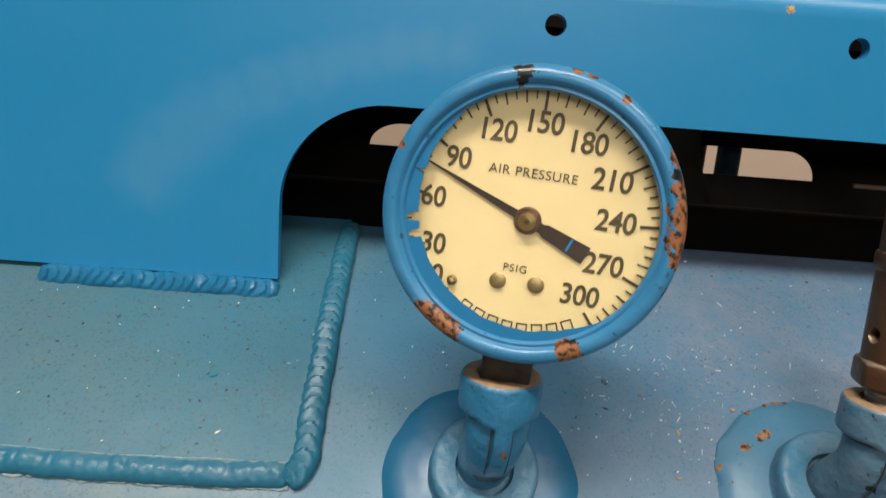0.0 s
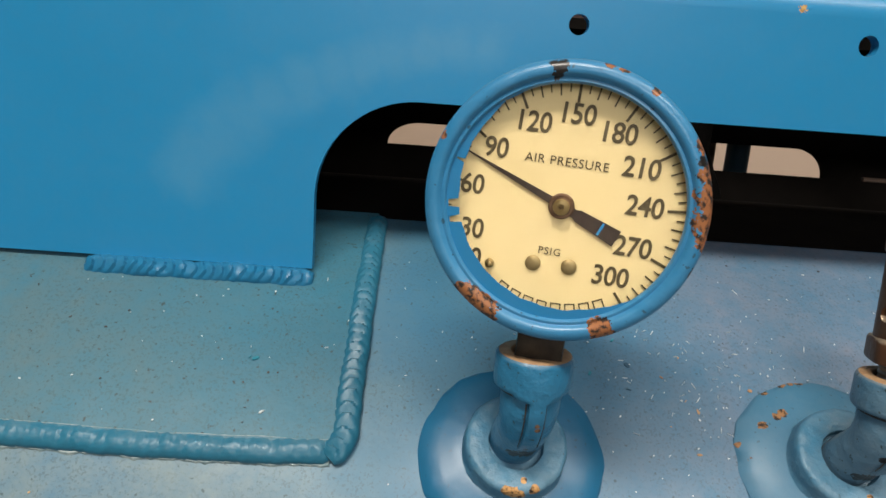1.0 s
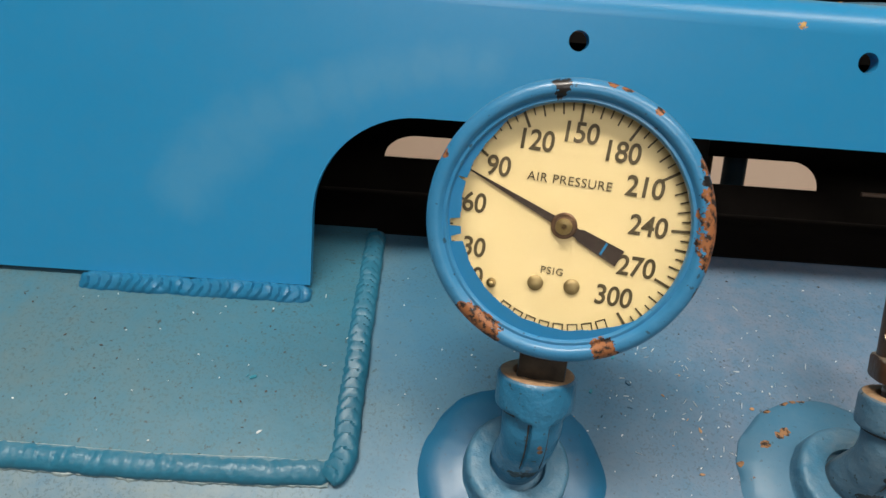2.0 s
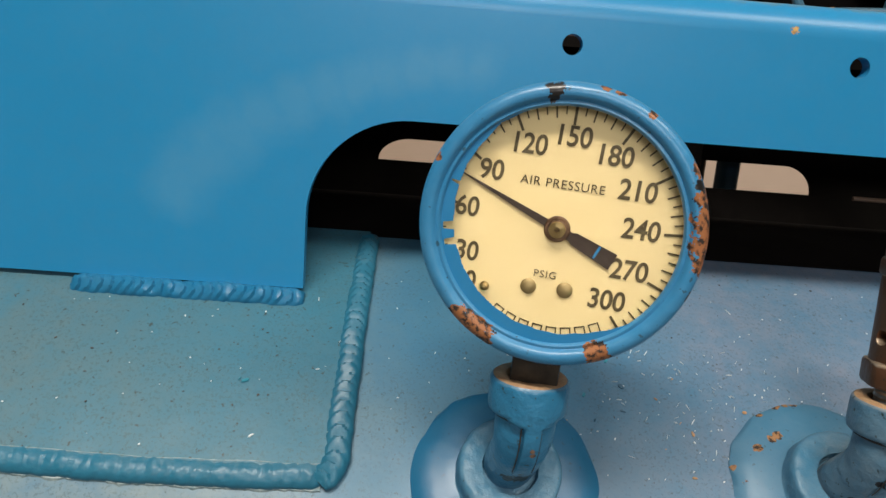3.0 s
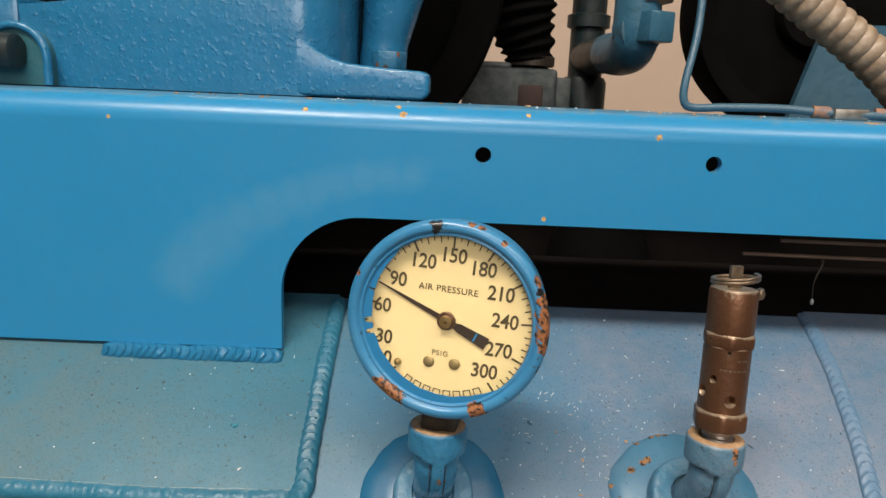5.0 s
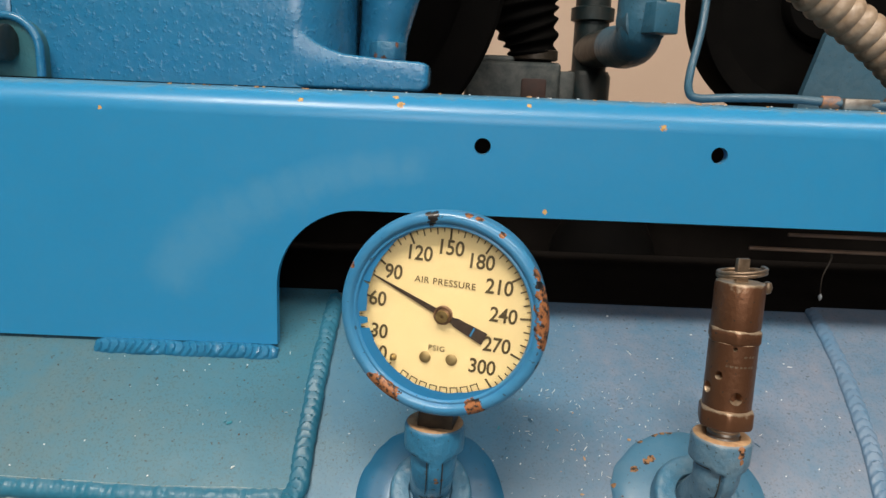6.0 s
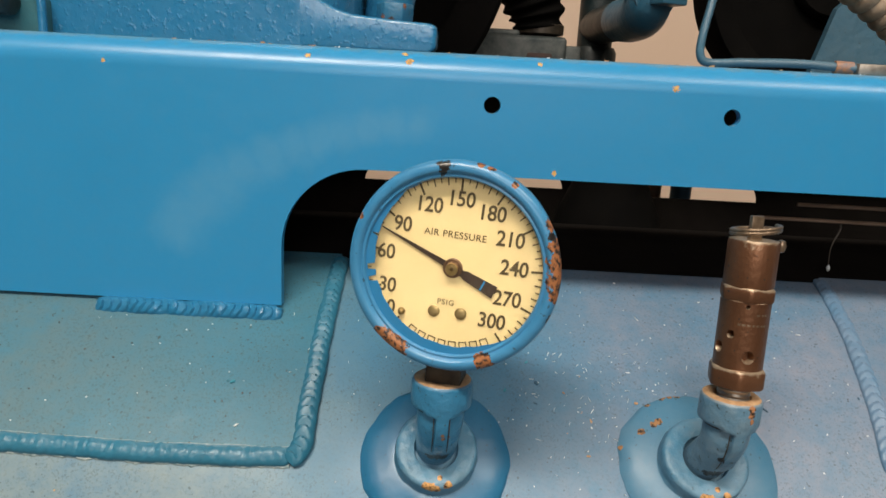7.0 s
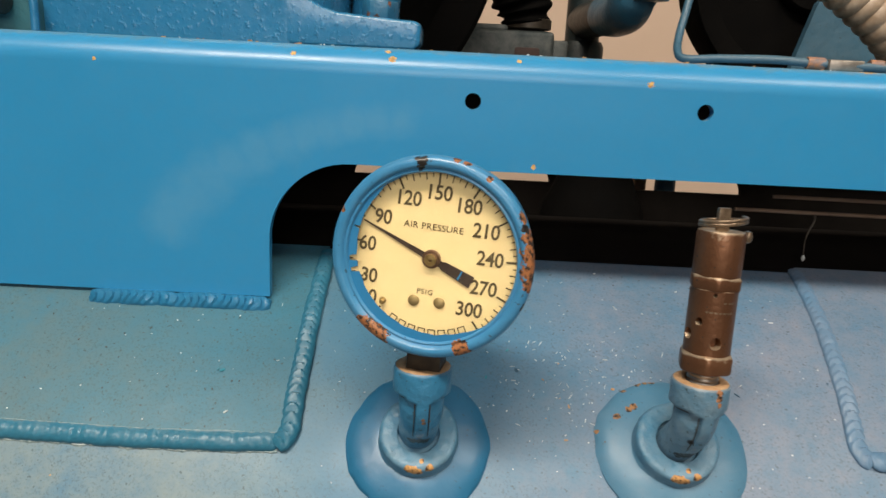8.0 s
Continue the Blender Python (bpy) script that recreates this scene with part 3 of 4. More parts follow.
leg_w = [(x, 0.0 - 0.0015) for x in np.linspace(-0.178, -0.0915, 30)]
lp = []
for x, y in leg_w:
    lp.append(Vector((x, -0.0025, 0.4995 + 0.0004 * math.sin(x * 150))))
part("weld_bead", weld_bead(lp, [Vector((0, -0.75, 0.66))] * len(lp), 0.0084, 0.0038, 0.0038, 5, 0.08, 0.40), weld_blue, tank, "glossy lumpy weld bead at the frame leg")

# black sheet added as shade on the crest between and over the saddle plates
part("crest_shade", pad_sheet(-0.41, 0.41, 13.8, -55, TANK_R + 0.0008, TANK_R - 0.0005), shade_dark, tank, "added black sheet that gives the tank crest its shade")

MOUND = [(0.0312, -0.0045), (0.0304, 0.0002), (0.0290, 0.0013), (0.0265, 0.0026), (0.0235, 0.0036), (0.0200, 0.0044), (0.0176, 0.0050), (0.0150, 0.0052), (0, 0.0052)]
RING = [(0.0170, 0.0044), (0.0165, 0.0054), (0.0163, 0.0070), (0.0162, 0.0090), (0.0161, 0.0108), (0.0158, 0.0115), (0.0152, 0.0120), (0.0143, 0.0122), (0.0130, 0.0122), (0.0115, 0.0123), (0.0100, 0.0121), (0.0088, 0.0118), (0.0085, 0.0110), (0.0084, 0.0090), (0, 0.0090)]


def uneven(bm, seed, big, small):
    """Hand-welded unevenness: broad swell and small lumps."""
    for v in bm.verts:
        r = math.hypot(v.co.x, v.co.y)
        k = noise.noise(Vector((v.co.x * 70 + seed, v.co.y * 70, v.co.z * 70)))
        k2 = noise.noise(Vector((v.co.x * 330, v.co.y * 330 + seed, v.co.z * 330)))
        v.co.z += big * k + small * k2
        f = 1 + (0.04 * noise.noise(Vector((v.co.x * 45, v.co.y * 45, seed))) + 0.02 * noise.noise(Vector((v.co.x * 190, v.co.y * 190, seed))) if r > 0.0255 else 0.012 * k + 0.010 * k2)
        v.co.x *= f
        v.co.y *= f
    return bm


def boss(x, deg, seed, mound_paint, ring_paint, scale, label):
    m = tank_frame(x, deg) @ Matrix.Diagonal((scale, scale, 1, 1))
    mound = part("weld_mound", uneven(lathe(MOUND, 96), seed, 0.0006, 0.0001), mound_paint, tank, "smooth blue weld mound", m=m)
    part("boss_ring", uneven(lathe(RING, 96), seed + 3, 0.00045, 0.00032), ring_paint, tank, label, m=m)


BOSS_DEG = 42.0
GX, VX = -0.0166, 0.0902
boss(GX, BOSS_DEG - 1.2, 1.0, mound_blue, boss_blue, 1.0, "round threaded boss ring with chipped dusty paint")
boss(VX, BOSS_DEG - 1.6, 7.0, valve_mound_blue, valve_boss_blue, 1.05, "round threaded boss ring with chipped dusty paint")

# ---------- frame channels over the tank ----------
TOP_Z, LEG_Z, BAR_Z = 0.6214, 0.5030, 0.5688


def channel(name, y_face, sign, holes, cut0, cut1, cut_top, cut_r, label):
    """A folded steel channel along x: an upright face with an arched cut-out, a round bend and a top flange."""
    t, bend = 0.005, 0.012
    ch = thing(name, label, "steel frame")
    z_face = TOP_Z - bend
    right = cut1
    arch_l = [(cut0 + cut_r - cut_r * math.cos(a), cut_top - cut_r + cut_r * math.sin(a)) for a in np.linspace(0, math.pi / 2, 17)]
    arch_r = [(right - cut_r + cut_r * math.sin(a), cut_top - cut_r + cut_r * math.cos(a)) for a in np.linspace(0, math.pi / 2, 17)]
    outline = [(-0.42, z_face), (-0.42, LEG_Z), (cut0, LEG_Z)] + arch_l + arch_r + [(right, LEG_Z), (0.75, LEG_Z), (0.75, z_face)]
    bm = prism(outline, y_face, y_face + sign * t, [circle(x, z, r) for x, z, r in holes])
    part("web", bm, frame_blue, ch, smooth=False)
    bm = bmesh.new()
    rows = []
    for k in range(25):
        a = math.pi / 2 * k / 24
        rows.append(((bend - bend * math.cos(a)), z_face + bend * math.sin(a), bend - (bend - t) * math.cos(a), z_face + (bend - t) * math.sin(a)))
    rows.append((0.062, TOP_Z, 0.062, TOP_Z - t))
    vs = [[bm.verts.new((x, y_face + sign * yy, z)) for x in np.linspace(-0.42, 0.75, 40) for yy, z in ((r[0], r[1]), (r[2], r[3]))] for r in rows]
    for a, b in zip(vs, vs[1:]):
        for k in range(39):
            bm.faces.new((a[2 * k], a[2 * k + 2], b[2 * k + 2], b[2 * k]))
            bm.faces.new((a[2 * k + 1], a[2 * k + 3], b[2 * k + 3], b[2 * k + 1]))
    for k in range(39):
        bm.faces.new((vs[-1][2 * k], vs[-1][2 * k + 2], vs[-1][2 * k + 3], vs[-1][2 * k + 1]))
    part("top_flange", bm, frame_blue, ch, "glossy rounded top edge with small rust chips")
    return ch


channel("front_frame_channel", 0.0, 1, [(0.0, 0.6, 0.0037), (0.105, 0.6, 0.0037)], -0.0925, 0.46, BAR_Z, 0.0375, "bright blue folded steel frame channel welded over the tank")
REAR_Z = TOP_Z - 0.0045
rear = thing("rear_frame_plate", "shaded steel frame plate with slots behind the tank top", "steel frame")


def slot(x0, x1, z0, z1, rx):
    """An opening with a straight foot and broad quarter-round shoulders."""
    right = [(x1 - rx + rx * math.cos(a), z0 + (z1 - z0) * math.sin(a)) for a in np.linspace(0, math.pi / 2, 13)]
    left = [(x0 + rx - rx * math.sin(a), z0 + (z1 - z0) * math.cos(a)) for a in np.linspace(0, math.pi / 2, 13)]
    return right + left


# rear plate is coloured near-black instead of blue, for its shade
part("web", prism([(-0.42, REAR_Z), (-0.42, 0.40), (0.75, 0.40), (0.75, REAR_Z)], 0.222, 0.227, [slot(-0.081, 0.070, 0.5318, 0.5470, 0.022), slot(0.110, 0.219, 0.5290, 0.5480, 0.022)]), shade_dark, rear, smooth=False)
part("top_flange", box(-0.42, 0.75, 0.165, 0.2215, REAR_Z - 0.006, REAR_Z), shade_dark, rear, smooth=False)


# ---------- pipe elbows ----------
def elbow(name, m, label, coat_paint):
    """A 45-degree threaded fitting: body, collar, cast ribs; its top lies at the origin, its open end along z."""
    el = thing(name, label, "pipe fitting", m)
    a = radians(BOSS_DEG)
    end = Vector((0, 0.0165, -0.0345))
    way = Vector((0, math.sin(a), -math.cos(a)))
    path = curve_points([(0, 0, -0.004), (0, 0, -0.0105), (0, 0.0004, -0.0168), (0, 0.0030, -0.0228), tuple(Vector((0, 0.0030, -0.0228)) + way * 0.008), tuple(Vector((0, 0.0030, -0.0228)) + way * 0.020)], 6)
    body = part("body", sweep(path, lambda f, r: 0.0081 - 0.0014 * max(0, f - 0.35) + (0.0002 * math.sin(f * 9)), 32), coat_paint, el, "blue painted cast body with worn streaks")
    part("collar", lathe([(0.0090, -0.0104), (0.0099, -0.0102), (0.0104, -0.0097), (0.0106, -0.0088), (0.0106, -0.0016), (0.0104, -0.0008), (0.0100, -0.0003), (0.0094, -0.0002)], 64), coat_paint, el, "raised band at the open end")
    part("collar_face", lathe([(0.0100, -0.0004), (0.0094, 0.0001), (0.0066, 0.0001), (0.0060, -0.0006), (0.0058, -0.006), (0, -0.006)], 48), rust_top, el, "bare rusty end face")
    # thin dark tubes draw the dirt and shade under the band
    for side in (-1, 1):
        crease = [Vector((0.0086 * math.sin(b), -0.0086 * math.cos(b), -0.0107)) for b in np.linspace(side * 0.50, side * 2.2, 24)]
        part("crease_line", sweep(crease, lambda f, r: 0.00070 - 0.0003 * f, 8), seam_dark, el, "dark line for dirt and shade in the crease under the band")
    bm, rows = bmesh.new(), []
    along = [q for q in path if -0.0265 < q.z < -0.0070]
    for k, q in enumerate(along):
        f = k / (len(along) - 1)
        t = (along[min(k + 1, len(along) - 1)] - along[max(k - 1, 0)]).normalized()
        out = Vector((0, t.z, -t.y))
        z = q.z + 0.0104
        half = 0.0023 + 0.0050 * max(0.0, 1 + z / 0.0016) ** 2 if z < 0 else 0.0073
        rr = 0.0106 - 0.0027 * f * f
        row = []
        for u in (-1.0, -0.94, -0.72, -0.35, 0, 0.35, 0.72, 0.94, 1.0):
            r_ = rr - (0.0026 if abs(u) > 0.99 else 0.0002 if abs(u) > 0.9 else 0.0)
            row.append(bm.verts.new(q + out * math.sqrt(max(1e-9, r_ ** 2 - (half * u) ** 2)) + Vector((half * u * (1.04 if abs(u) > 0.99 else 1), 0, 0))))
        rows.append(row)
    for a, b in zip(rows, rows[1:]):
        for k in range(8):
            bm.faces.new((a[k], a[k + 1], b[k + 1], b[k]))
    bm.faces.new(rows[-1])
    part("web", bm, coat_paint, el, "raised cast rib")
    # the same dark tubes draw dirt and shade along both rib sides
    for side in (-1, 1):
        seam = []
        for k, q in enumerate(along):
            if -0.0245 < q.z < -0.0122:
                t = (along[min(k + 1, len(along) - 1)] - along[k - 1]).normalized()
                seam.append(q + Vector((0, t.z, -t.y)) * 0.0078 + Vector((side * 0.0027, 0, 0)))
        part("crease_line", sweep(seam, lambda f, r: 0.00024 - 0.0001 * f, 8), seam_dark, el, "dark line for dirt and shade beside the rib")
    return el


ELBOW_Y = -0.0745
elbow("gauge_elbow", Matrix.Translation((-0.0157, ELBOW_Y - 0.0006, 0.5042)) @ pose(0, 0, 0, -1.5, 0.4, 4) @ Matrix.Diagonal((1.06, 1.06, 1, 1)), "blue painted cast pipe elbow in the tank boss", elbow_blue)
elbow("valve_elbow", Matrix.Translation((0.0917, ELBOW_Y + 0.002, 0.5024)) @ pose(0, 0, 0, -2.5, 1.5, 6) @ Matrix.Diagonal((1.04, 1.04, 1, 1)), "blue painted cast pipe elbow with rusty drips", valve_elbow_blue)


# ---------- pressure gauge ----------
def text_mesh(body, size, bold=0.0, spread=1.0, shear=0.0):
    cu = bpy.data.curves.new("text", "FONT")
    cu.body, cu.size, cu.align_x, cu.align_y, cu.offset, cu.space_character, cu.shear = body, size, "CENTER", "CENTER", bold, spread, shear
    cu.extrude, cu.resolution_u = 0.00004, 4
    ob = new("text", cu)
    bpy.context.view_layer.update()
    me = bpy.data.meshes.new_from_object(ob.evaluated_get(bpy.context.evaluated_depsgraph_get()))
    bpy.data.objects.remove(ob)
    bpy.data.curves.remove(cu)
    return me


gauge = thing("pressure_gauge", "round cream-faced air pressure gauge in a chipped blue case", "pressure gauge",
              Matrix.Translation((-0.0134, -0.0808, 0.5487)) @ pose(0, 0, 0, 0, 0, -11.9) @ pose(0, 0, 0, -2.1, 0, 0) @ pose(0, 0, 0, 0, 3, 0))
part("case", lathe([(0.0340, 0.003), (0.0342, -0.003), (0.0342, -0.012), (0.0330, -0.016), (0.0300, -0.018), (0, -0.018)], 96, TO_Y), bezel_blue, gauge, "blue painted round case")
part("bezel", lathe([(0.0338, -0.002), (0.0349, 0.0002), (0.0357, 0.0022), (0.0362, 0.0037), (0.0364, 0.0052), (0.0361, 0.0066), (0.0353, 0.0077), (0.0342, 0.0082), (0.0331, 0.0082), (0.0324, 0.0078), (0.0320, 0.0071), (0.0317, 0.0068), (0.0313, 0.0070), (0.0309, 0.0070), (0.0306, 0.0067), (0.0304, 0.0062), (0.0303, 0.0056), (0.0307, 0.0050), (0.0335, 0.0046), (0.0338, -0.002)], 128, TO_Y), bezel_blue, gauge, "rolled blue bezel with rust chips")
dial = part("dial", lathe([(0, 0.0), (0.0336, 0.0), (0.0336, -0.001), (0, -0.001)], 96, TO_Y), cream, gauge, "cream enamel dial face", m=Matrix.Translation((-0.0004, -0.0020, -0.0009)))


def on_dial(x, z, turn=0.0, lift=0.0002):
    return Matrix.Translation((x, -lift, z)) @ TO_Y @ pose(0, 0, 0, 0, 0, turn)


def tick_mesh(r0, r1, w):
    bm = box(-w / 2, w / 2, r0, r1, -0.0001, 0.0001)
    return finish(bm, "tick", ink, False)


ticks = {"major": tick_mesh(0.0267, 0.0334, 0.00070), "mid": tick_mesh(0.0283, 0.0334, 0.00042), "minor": tick_mesh(0.0292, 0.0334, 0.00036)}
for k in range(61):
    kind_ = "major" if k % 6 == 0 else ("mid" if k % 2 == 0 else "minor")
    ob = new("tick", ticks[kind_])
    ob.parent, ob.matrix_basis = dial, on_dial(0, 0, 140 - 4.667 * k)
NUMBERS = (("0", -20.6, -17.6), ("30", -22.6, -9.7), ("60", -24.1, 2.1), ("90", -19.1, 12.5), ("120", -10.6, 20.4), ("150", 0.2, 23.7), ("180", 11.1, 20.3), ("210", 18.3, 12.4), ("240", 20.8, 2.8), ("270", 19.7, -8.0), ("300", 15.4, -16.6))
for body, x, z in NUMBERS:
    me = text_mesh(body, 0.0072, 0.00013, 0.98, 0.03)
    me.materials.append(ink)
    ob = new("numeral", me)
    ob.parent, ob.matrix_basis = dial, on_dial(x / 1000, z / 1000) @ Matrix.Diagonal((0.91, 1.02, 1, 1))
for body, x, z, size, spread in (("AIR PRESSURE", -0.0005, 0.0114, 0.0033, 1.08), ("PSIG", -0.0012, -0.0125, 0.0028, 1.15)):
    me = text_mesh(body, size, 0.0, spread)
    me.materials.append(ink)
    ob = new("lettering", me)
    ob.parent, ob.matrix_basis = dial, on_dial(x, z)
for k in range(8):
    a = radians(-90 + (k - 3.6) * 8.0)
    w, h, t = 0.0028, 0.0034, 0.00035
    r = bmesh.new()
    for b in ((-w / 2, w / 2, h / 2 - t, h / 2), (-w / 2, w / 2, -h / 2, -h / 2 + t), (-w / 2, -w / 2 + t, -h / 2 + t, h / 2 - t), (w / 2 - t, w / 2, -h / 2 + t, h / 2 - t)):
        box(b[0], b[1], b[2], b[3], -0.00005, 0.00005, bm=r)
    part("maker_mark", r, ink, dial, smooth=False, m=on_dial(0.0012 + 0.0278 * math.cos(a), 0.0278 * math.sin(a), math.degrees(a) + 90))
for x, z in ((-0.0050, -0.0162), (0.0045, -0.0157)):
    part("rivet", lathe([(0.0021, 0), (0.0021, 0.0004), (0.0017, 0.0008), (0.0009, 0.0010), (0, 0.0011)], 32, TO_Y), rivet_brass, dial, "domed brass rivet", m=Matrix.Translation((x, 0, z)))
part("stop_pin", lathe([(0.0013, 0), (0.0013, 0.0004), (0.0009, 0.0005), (0.0008, 0.0022), (0.0004, 0.0024), (0, 0.0024)], 24, TO_Y), brass_bright, dial, "small brass stop pin", m=Matrix.Translation((-0.0165, 0, -0.0182)))
na = 157.6
needle = part("needle", prism([(0.0284, 0.00015), (0.0284, -0.00015), (0.004, -0.0010), (0, -0.0013), (-0.0040, -0.0012), (-0.0050, -0.0017), (-0.0165, -0.0023), (-0.0165, 0.0023), (-0.0050, 0.0017), (-0.0040, 0.0012), (0, 0.0013), (0.004, 0.0010)], -0.0031, -0.0027),
              needle_brown, gauge, "dark brown tapered needle with a broad tail", smooth=False, m=pose(-0.0004, 0.0004, -0.0009, 0, -na, 0))
part("paint_dab", box(-0.0120, -0.0114, -0.0033, -0.0031, -0.0018, 0.0016), glass_blue, needle, "blue paint dab", smooth=False)
hub = part("hub", lathe([(0.0034, 0.0024), (0.0034, 0.0036), (0.0031, 0.0039), (0.0024, 0.0039), (0.0023, 0.0050), (0.0020, 0.0053), (0, 0.0053)], 40, TO_Y), brass, gauge, "brass needle hub", m=Matrix.Translation((-0.0004, 0.0007, -0.0009)))
part("hub_cap", lathe([(0.0022, 0.0052), (0.0021, 0.0056), (0.0008, 0.0057), (0.0006, 0.0053), (0, 0.0053)], 32, TO_Y), brass_bright, gauge, "round brass cap", m=Matrix.Translation((-0.0004, 0.0007, -0.0009)))
pane = part("glass", lathe([(0, 0.0052), (0.0305, 0.0052), (0.0305, 0.0056), (0, 0.0056)], 64, TO_Y), glass, gauge, "clear gauge glass")
pane.visible_shadow = False


def overspray():
    """Blue paint that crept over the glass: a ragged crescent at the lower left."""
    bm = bmesh.new()
    inner, outer = [], []
    n = 300
    for k in range(n + 1):
        a = radians(112 + (318 - 112) * k / n)
        d = math.degrees(a)
        w = 0.0034 * max(0.0, math.cos(radians((d - 222) * 0.95))) ** 0.7 + 0.0003 + 0.00035 * noise.noise(Vector((d * 0.12, 0, 0))) + 0.0002 * noise.noise(Vector((d * 0.9, 4, 0)))
        if 186 < d < 190 or 195 < d < 198.5 or 164 < d < 165.5:
            w *= 0.15
        w *= min(1, (d - 112) / 10, (318 - d) / 14)
        r = 0.0304 - max(0.00005, w)
        inner.append(bm.verts.new((r * math.cos(a), -0.0060, r * math.sin(a))))
        outer.append(bm.verts.new((0.0305 * math.cos(a), -0.0060, 0.0305 * math.sin(a))))
    for k in range(n):
        bm.faces.new((inner[k], inner[k + 1], outer[k + 1], outer[k]))
    r = bmesh.ops.extrude_face_region(bm, geom=list(bm.faces))
    bmesh.ops.translate(bm, verts=[v for v in r["geom"] if isinstance(v, bmesh.types.BMVert)], vec=(0, 0.0002, 0))
    return bm


part("overspray", overspray(), glass_blue, gauge, "blue paint crept over the glass edge", smooth=False)
part("stem", box(-0.0066, 0.0066, 0.0004, 0.0122, -0.0455, -0.0310, 0.0008), dark_stem, gauge, "dark square bronze stem")
part("stem_thread", lathe([(0.0058, -0.0520), (0.0062, -0.0455), (0.0062, -0.044)], 32, Matrix.Translation((0, 0.0063, 0))), dark_stem, gauge)

# ---------- safety valve ----------
valve = thing("safety_valve", "tarnished brass safety relief valve with a pull ring", "safety valve",
              Matrix.Translation((0.0920, ELBOW_Y + 0.0016, 0.5020)) @ pose(0, 0, 0, -5, 2.7, 15) @ Matrix.Diagonal((0.90, 0.90, 0.955, 1)))
thread = bmesh.new()
lathe([(0.0058, -0.006)] + [(0.0062 + 0.0004 * (k % 2), -0.003 + 0.0009 * k) for k in range(9)] + [(0.0058, 0.0055)], 40, bm=thread)
part("thread", thread, steel, valve, "bright pipe thread")
part("hex_nut", hexprism(0.0119, 0.0046, 0.0126, 0.0014), valve_brass, valve)
PORTS = [(-107, 0.0178, 0.0024), (-153, 0.0258, 0.0015), (-184, 0.0200, 0.0022), (-122, 0.0368, 0.0007), (-20, 0.0190, 0.0018), (90, 0.0172, 0.0018)]


def ported_barrel(r0, z0, z1):
    """A barrel whose relief ports are sunk bores."""
    bm, rows = bmesh.new(), []
    n, nz = 320, 116
    for j in range(nz + 1):
        z = z0 + (z1 - z0) * j / nz
        row = []
        for i in range(n):
            a = 2 * math.pi * i / n
            r = r0 - 0.0004 * (1 if j in (0, nz) else 0)
            for deg, hz, hr in PORTS:
                da = (a - radians(deg) + math.pi) % (2 * math.pi) - math.pi
                d = math.hypot(da * r0, z - hz)
                if d < hr:
                    r = r0 - min(0.0034, 0.0034 * ((hr - d) / (hr * 0.16)))
            row.append(bm.verts.new((r * math.cos(a), r * math.sin(a), z)))
        rows.append(row)
    for p, q in zip(rows, rows[1:]):
        for i in range(n):
            bm.faces.new((p[i], p[(i + 1) % n], q[(i + 1) % n], q[i]))
    return bm


lower = part("lower_body", ported_barrel(0.0097, 0.0122, 0.0385), valve_brass, valve, "ported lower barrel")
for deg, z, wide in ((-96, 0.0340, 0.0013), (-84, 0.0340, 0.0009), (-75, 0.0340, 0.0012), (-136, 0.0300, 0.0012), (-126, 0.0300, 0.0014), (-115, 0.0300, 0.0012), (-104, 0.0300, 0.0010), (-94, 0.0300, 0.0013), (-84, 0.0300, 0.0008), (-75, 0.0300, 0.0013)):
    part("stamped_bar", box(-0.00006, 0.00006, -wide / 2, wide / 2, -0.00035, 0.00035), ring_steel, lower, smooth=False, m=pose(0, 0, 0, 0, 0, deg) @ Matrix.Translation((0.00971, 0, z)))
part("hex_collar", hexprism(0.0112, 0.0380, 0.0440, 0.0012), valve_brass, valve)
part("upper_body", lathe([(0.0095, 0.0435), (0.0098, 0.0445), (0.0098, 0.0600), (0.0094, 0.0612), (0.0085, 0.0614), (0, 0.0612)], 64), valve_brass, valve, "smooth upper barrel")
part("pull_stem", box(-0.0028, 0.0028, -0.0011, 0.0011, 0.0605, 0.0702, 0.0005), ring_steel, valve, "flat steel pull stem")
ring_pts = [Vector((0.0093 * math.cos(a) + 0.0010, 0.0088 * math.sin(a) + 0.0012, 0.0634 + 0.0010 * math.sin(a + 2.0) + 0.0012 * a / 6.28)) for a in np.linspace(0, 4 * math.pi, 97)]
part("pull_ring", sweep(ring_pts, 0.00075, 10), ring_steel, valve, "split steel pull ring")
part("ring_end", lathe([(0, -0.0026), (0.0015, -0.0020), (0.0021, 0), (0.0015, 0.0020), (0, 0.0026)], 20, Matrix.Translation((0.0121, -0.001, 0.0592))), ring_steel, valve)

# ---------- compressor parts above the frame ----------
crank = thing("crankcase", "glossy blue cast-iron compressor crankcase bolted to the frame", "compressor")


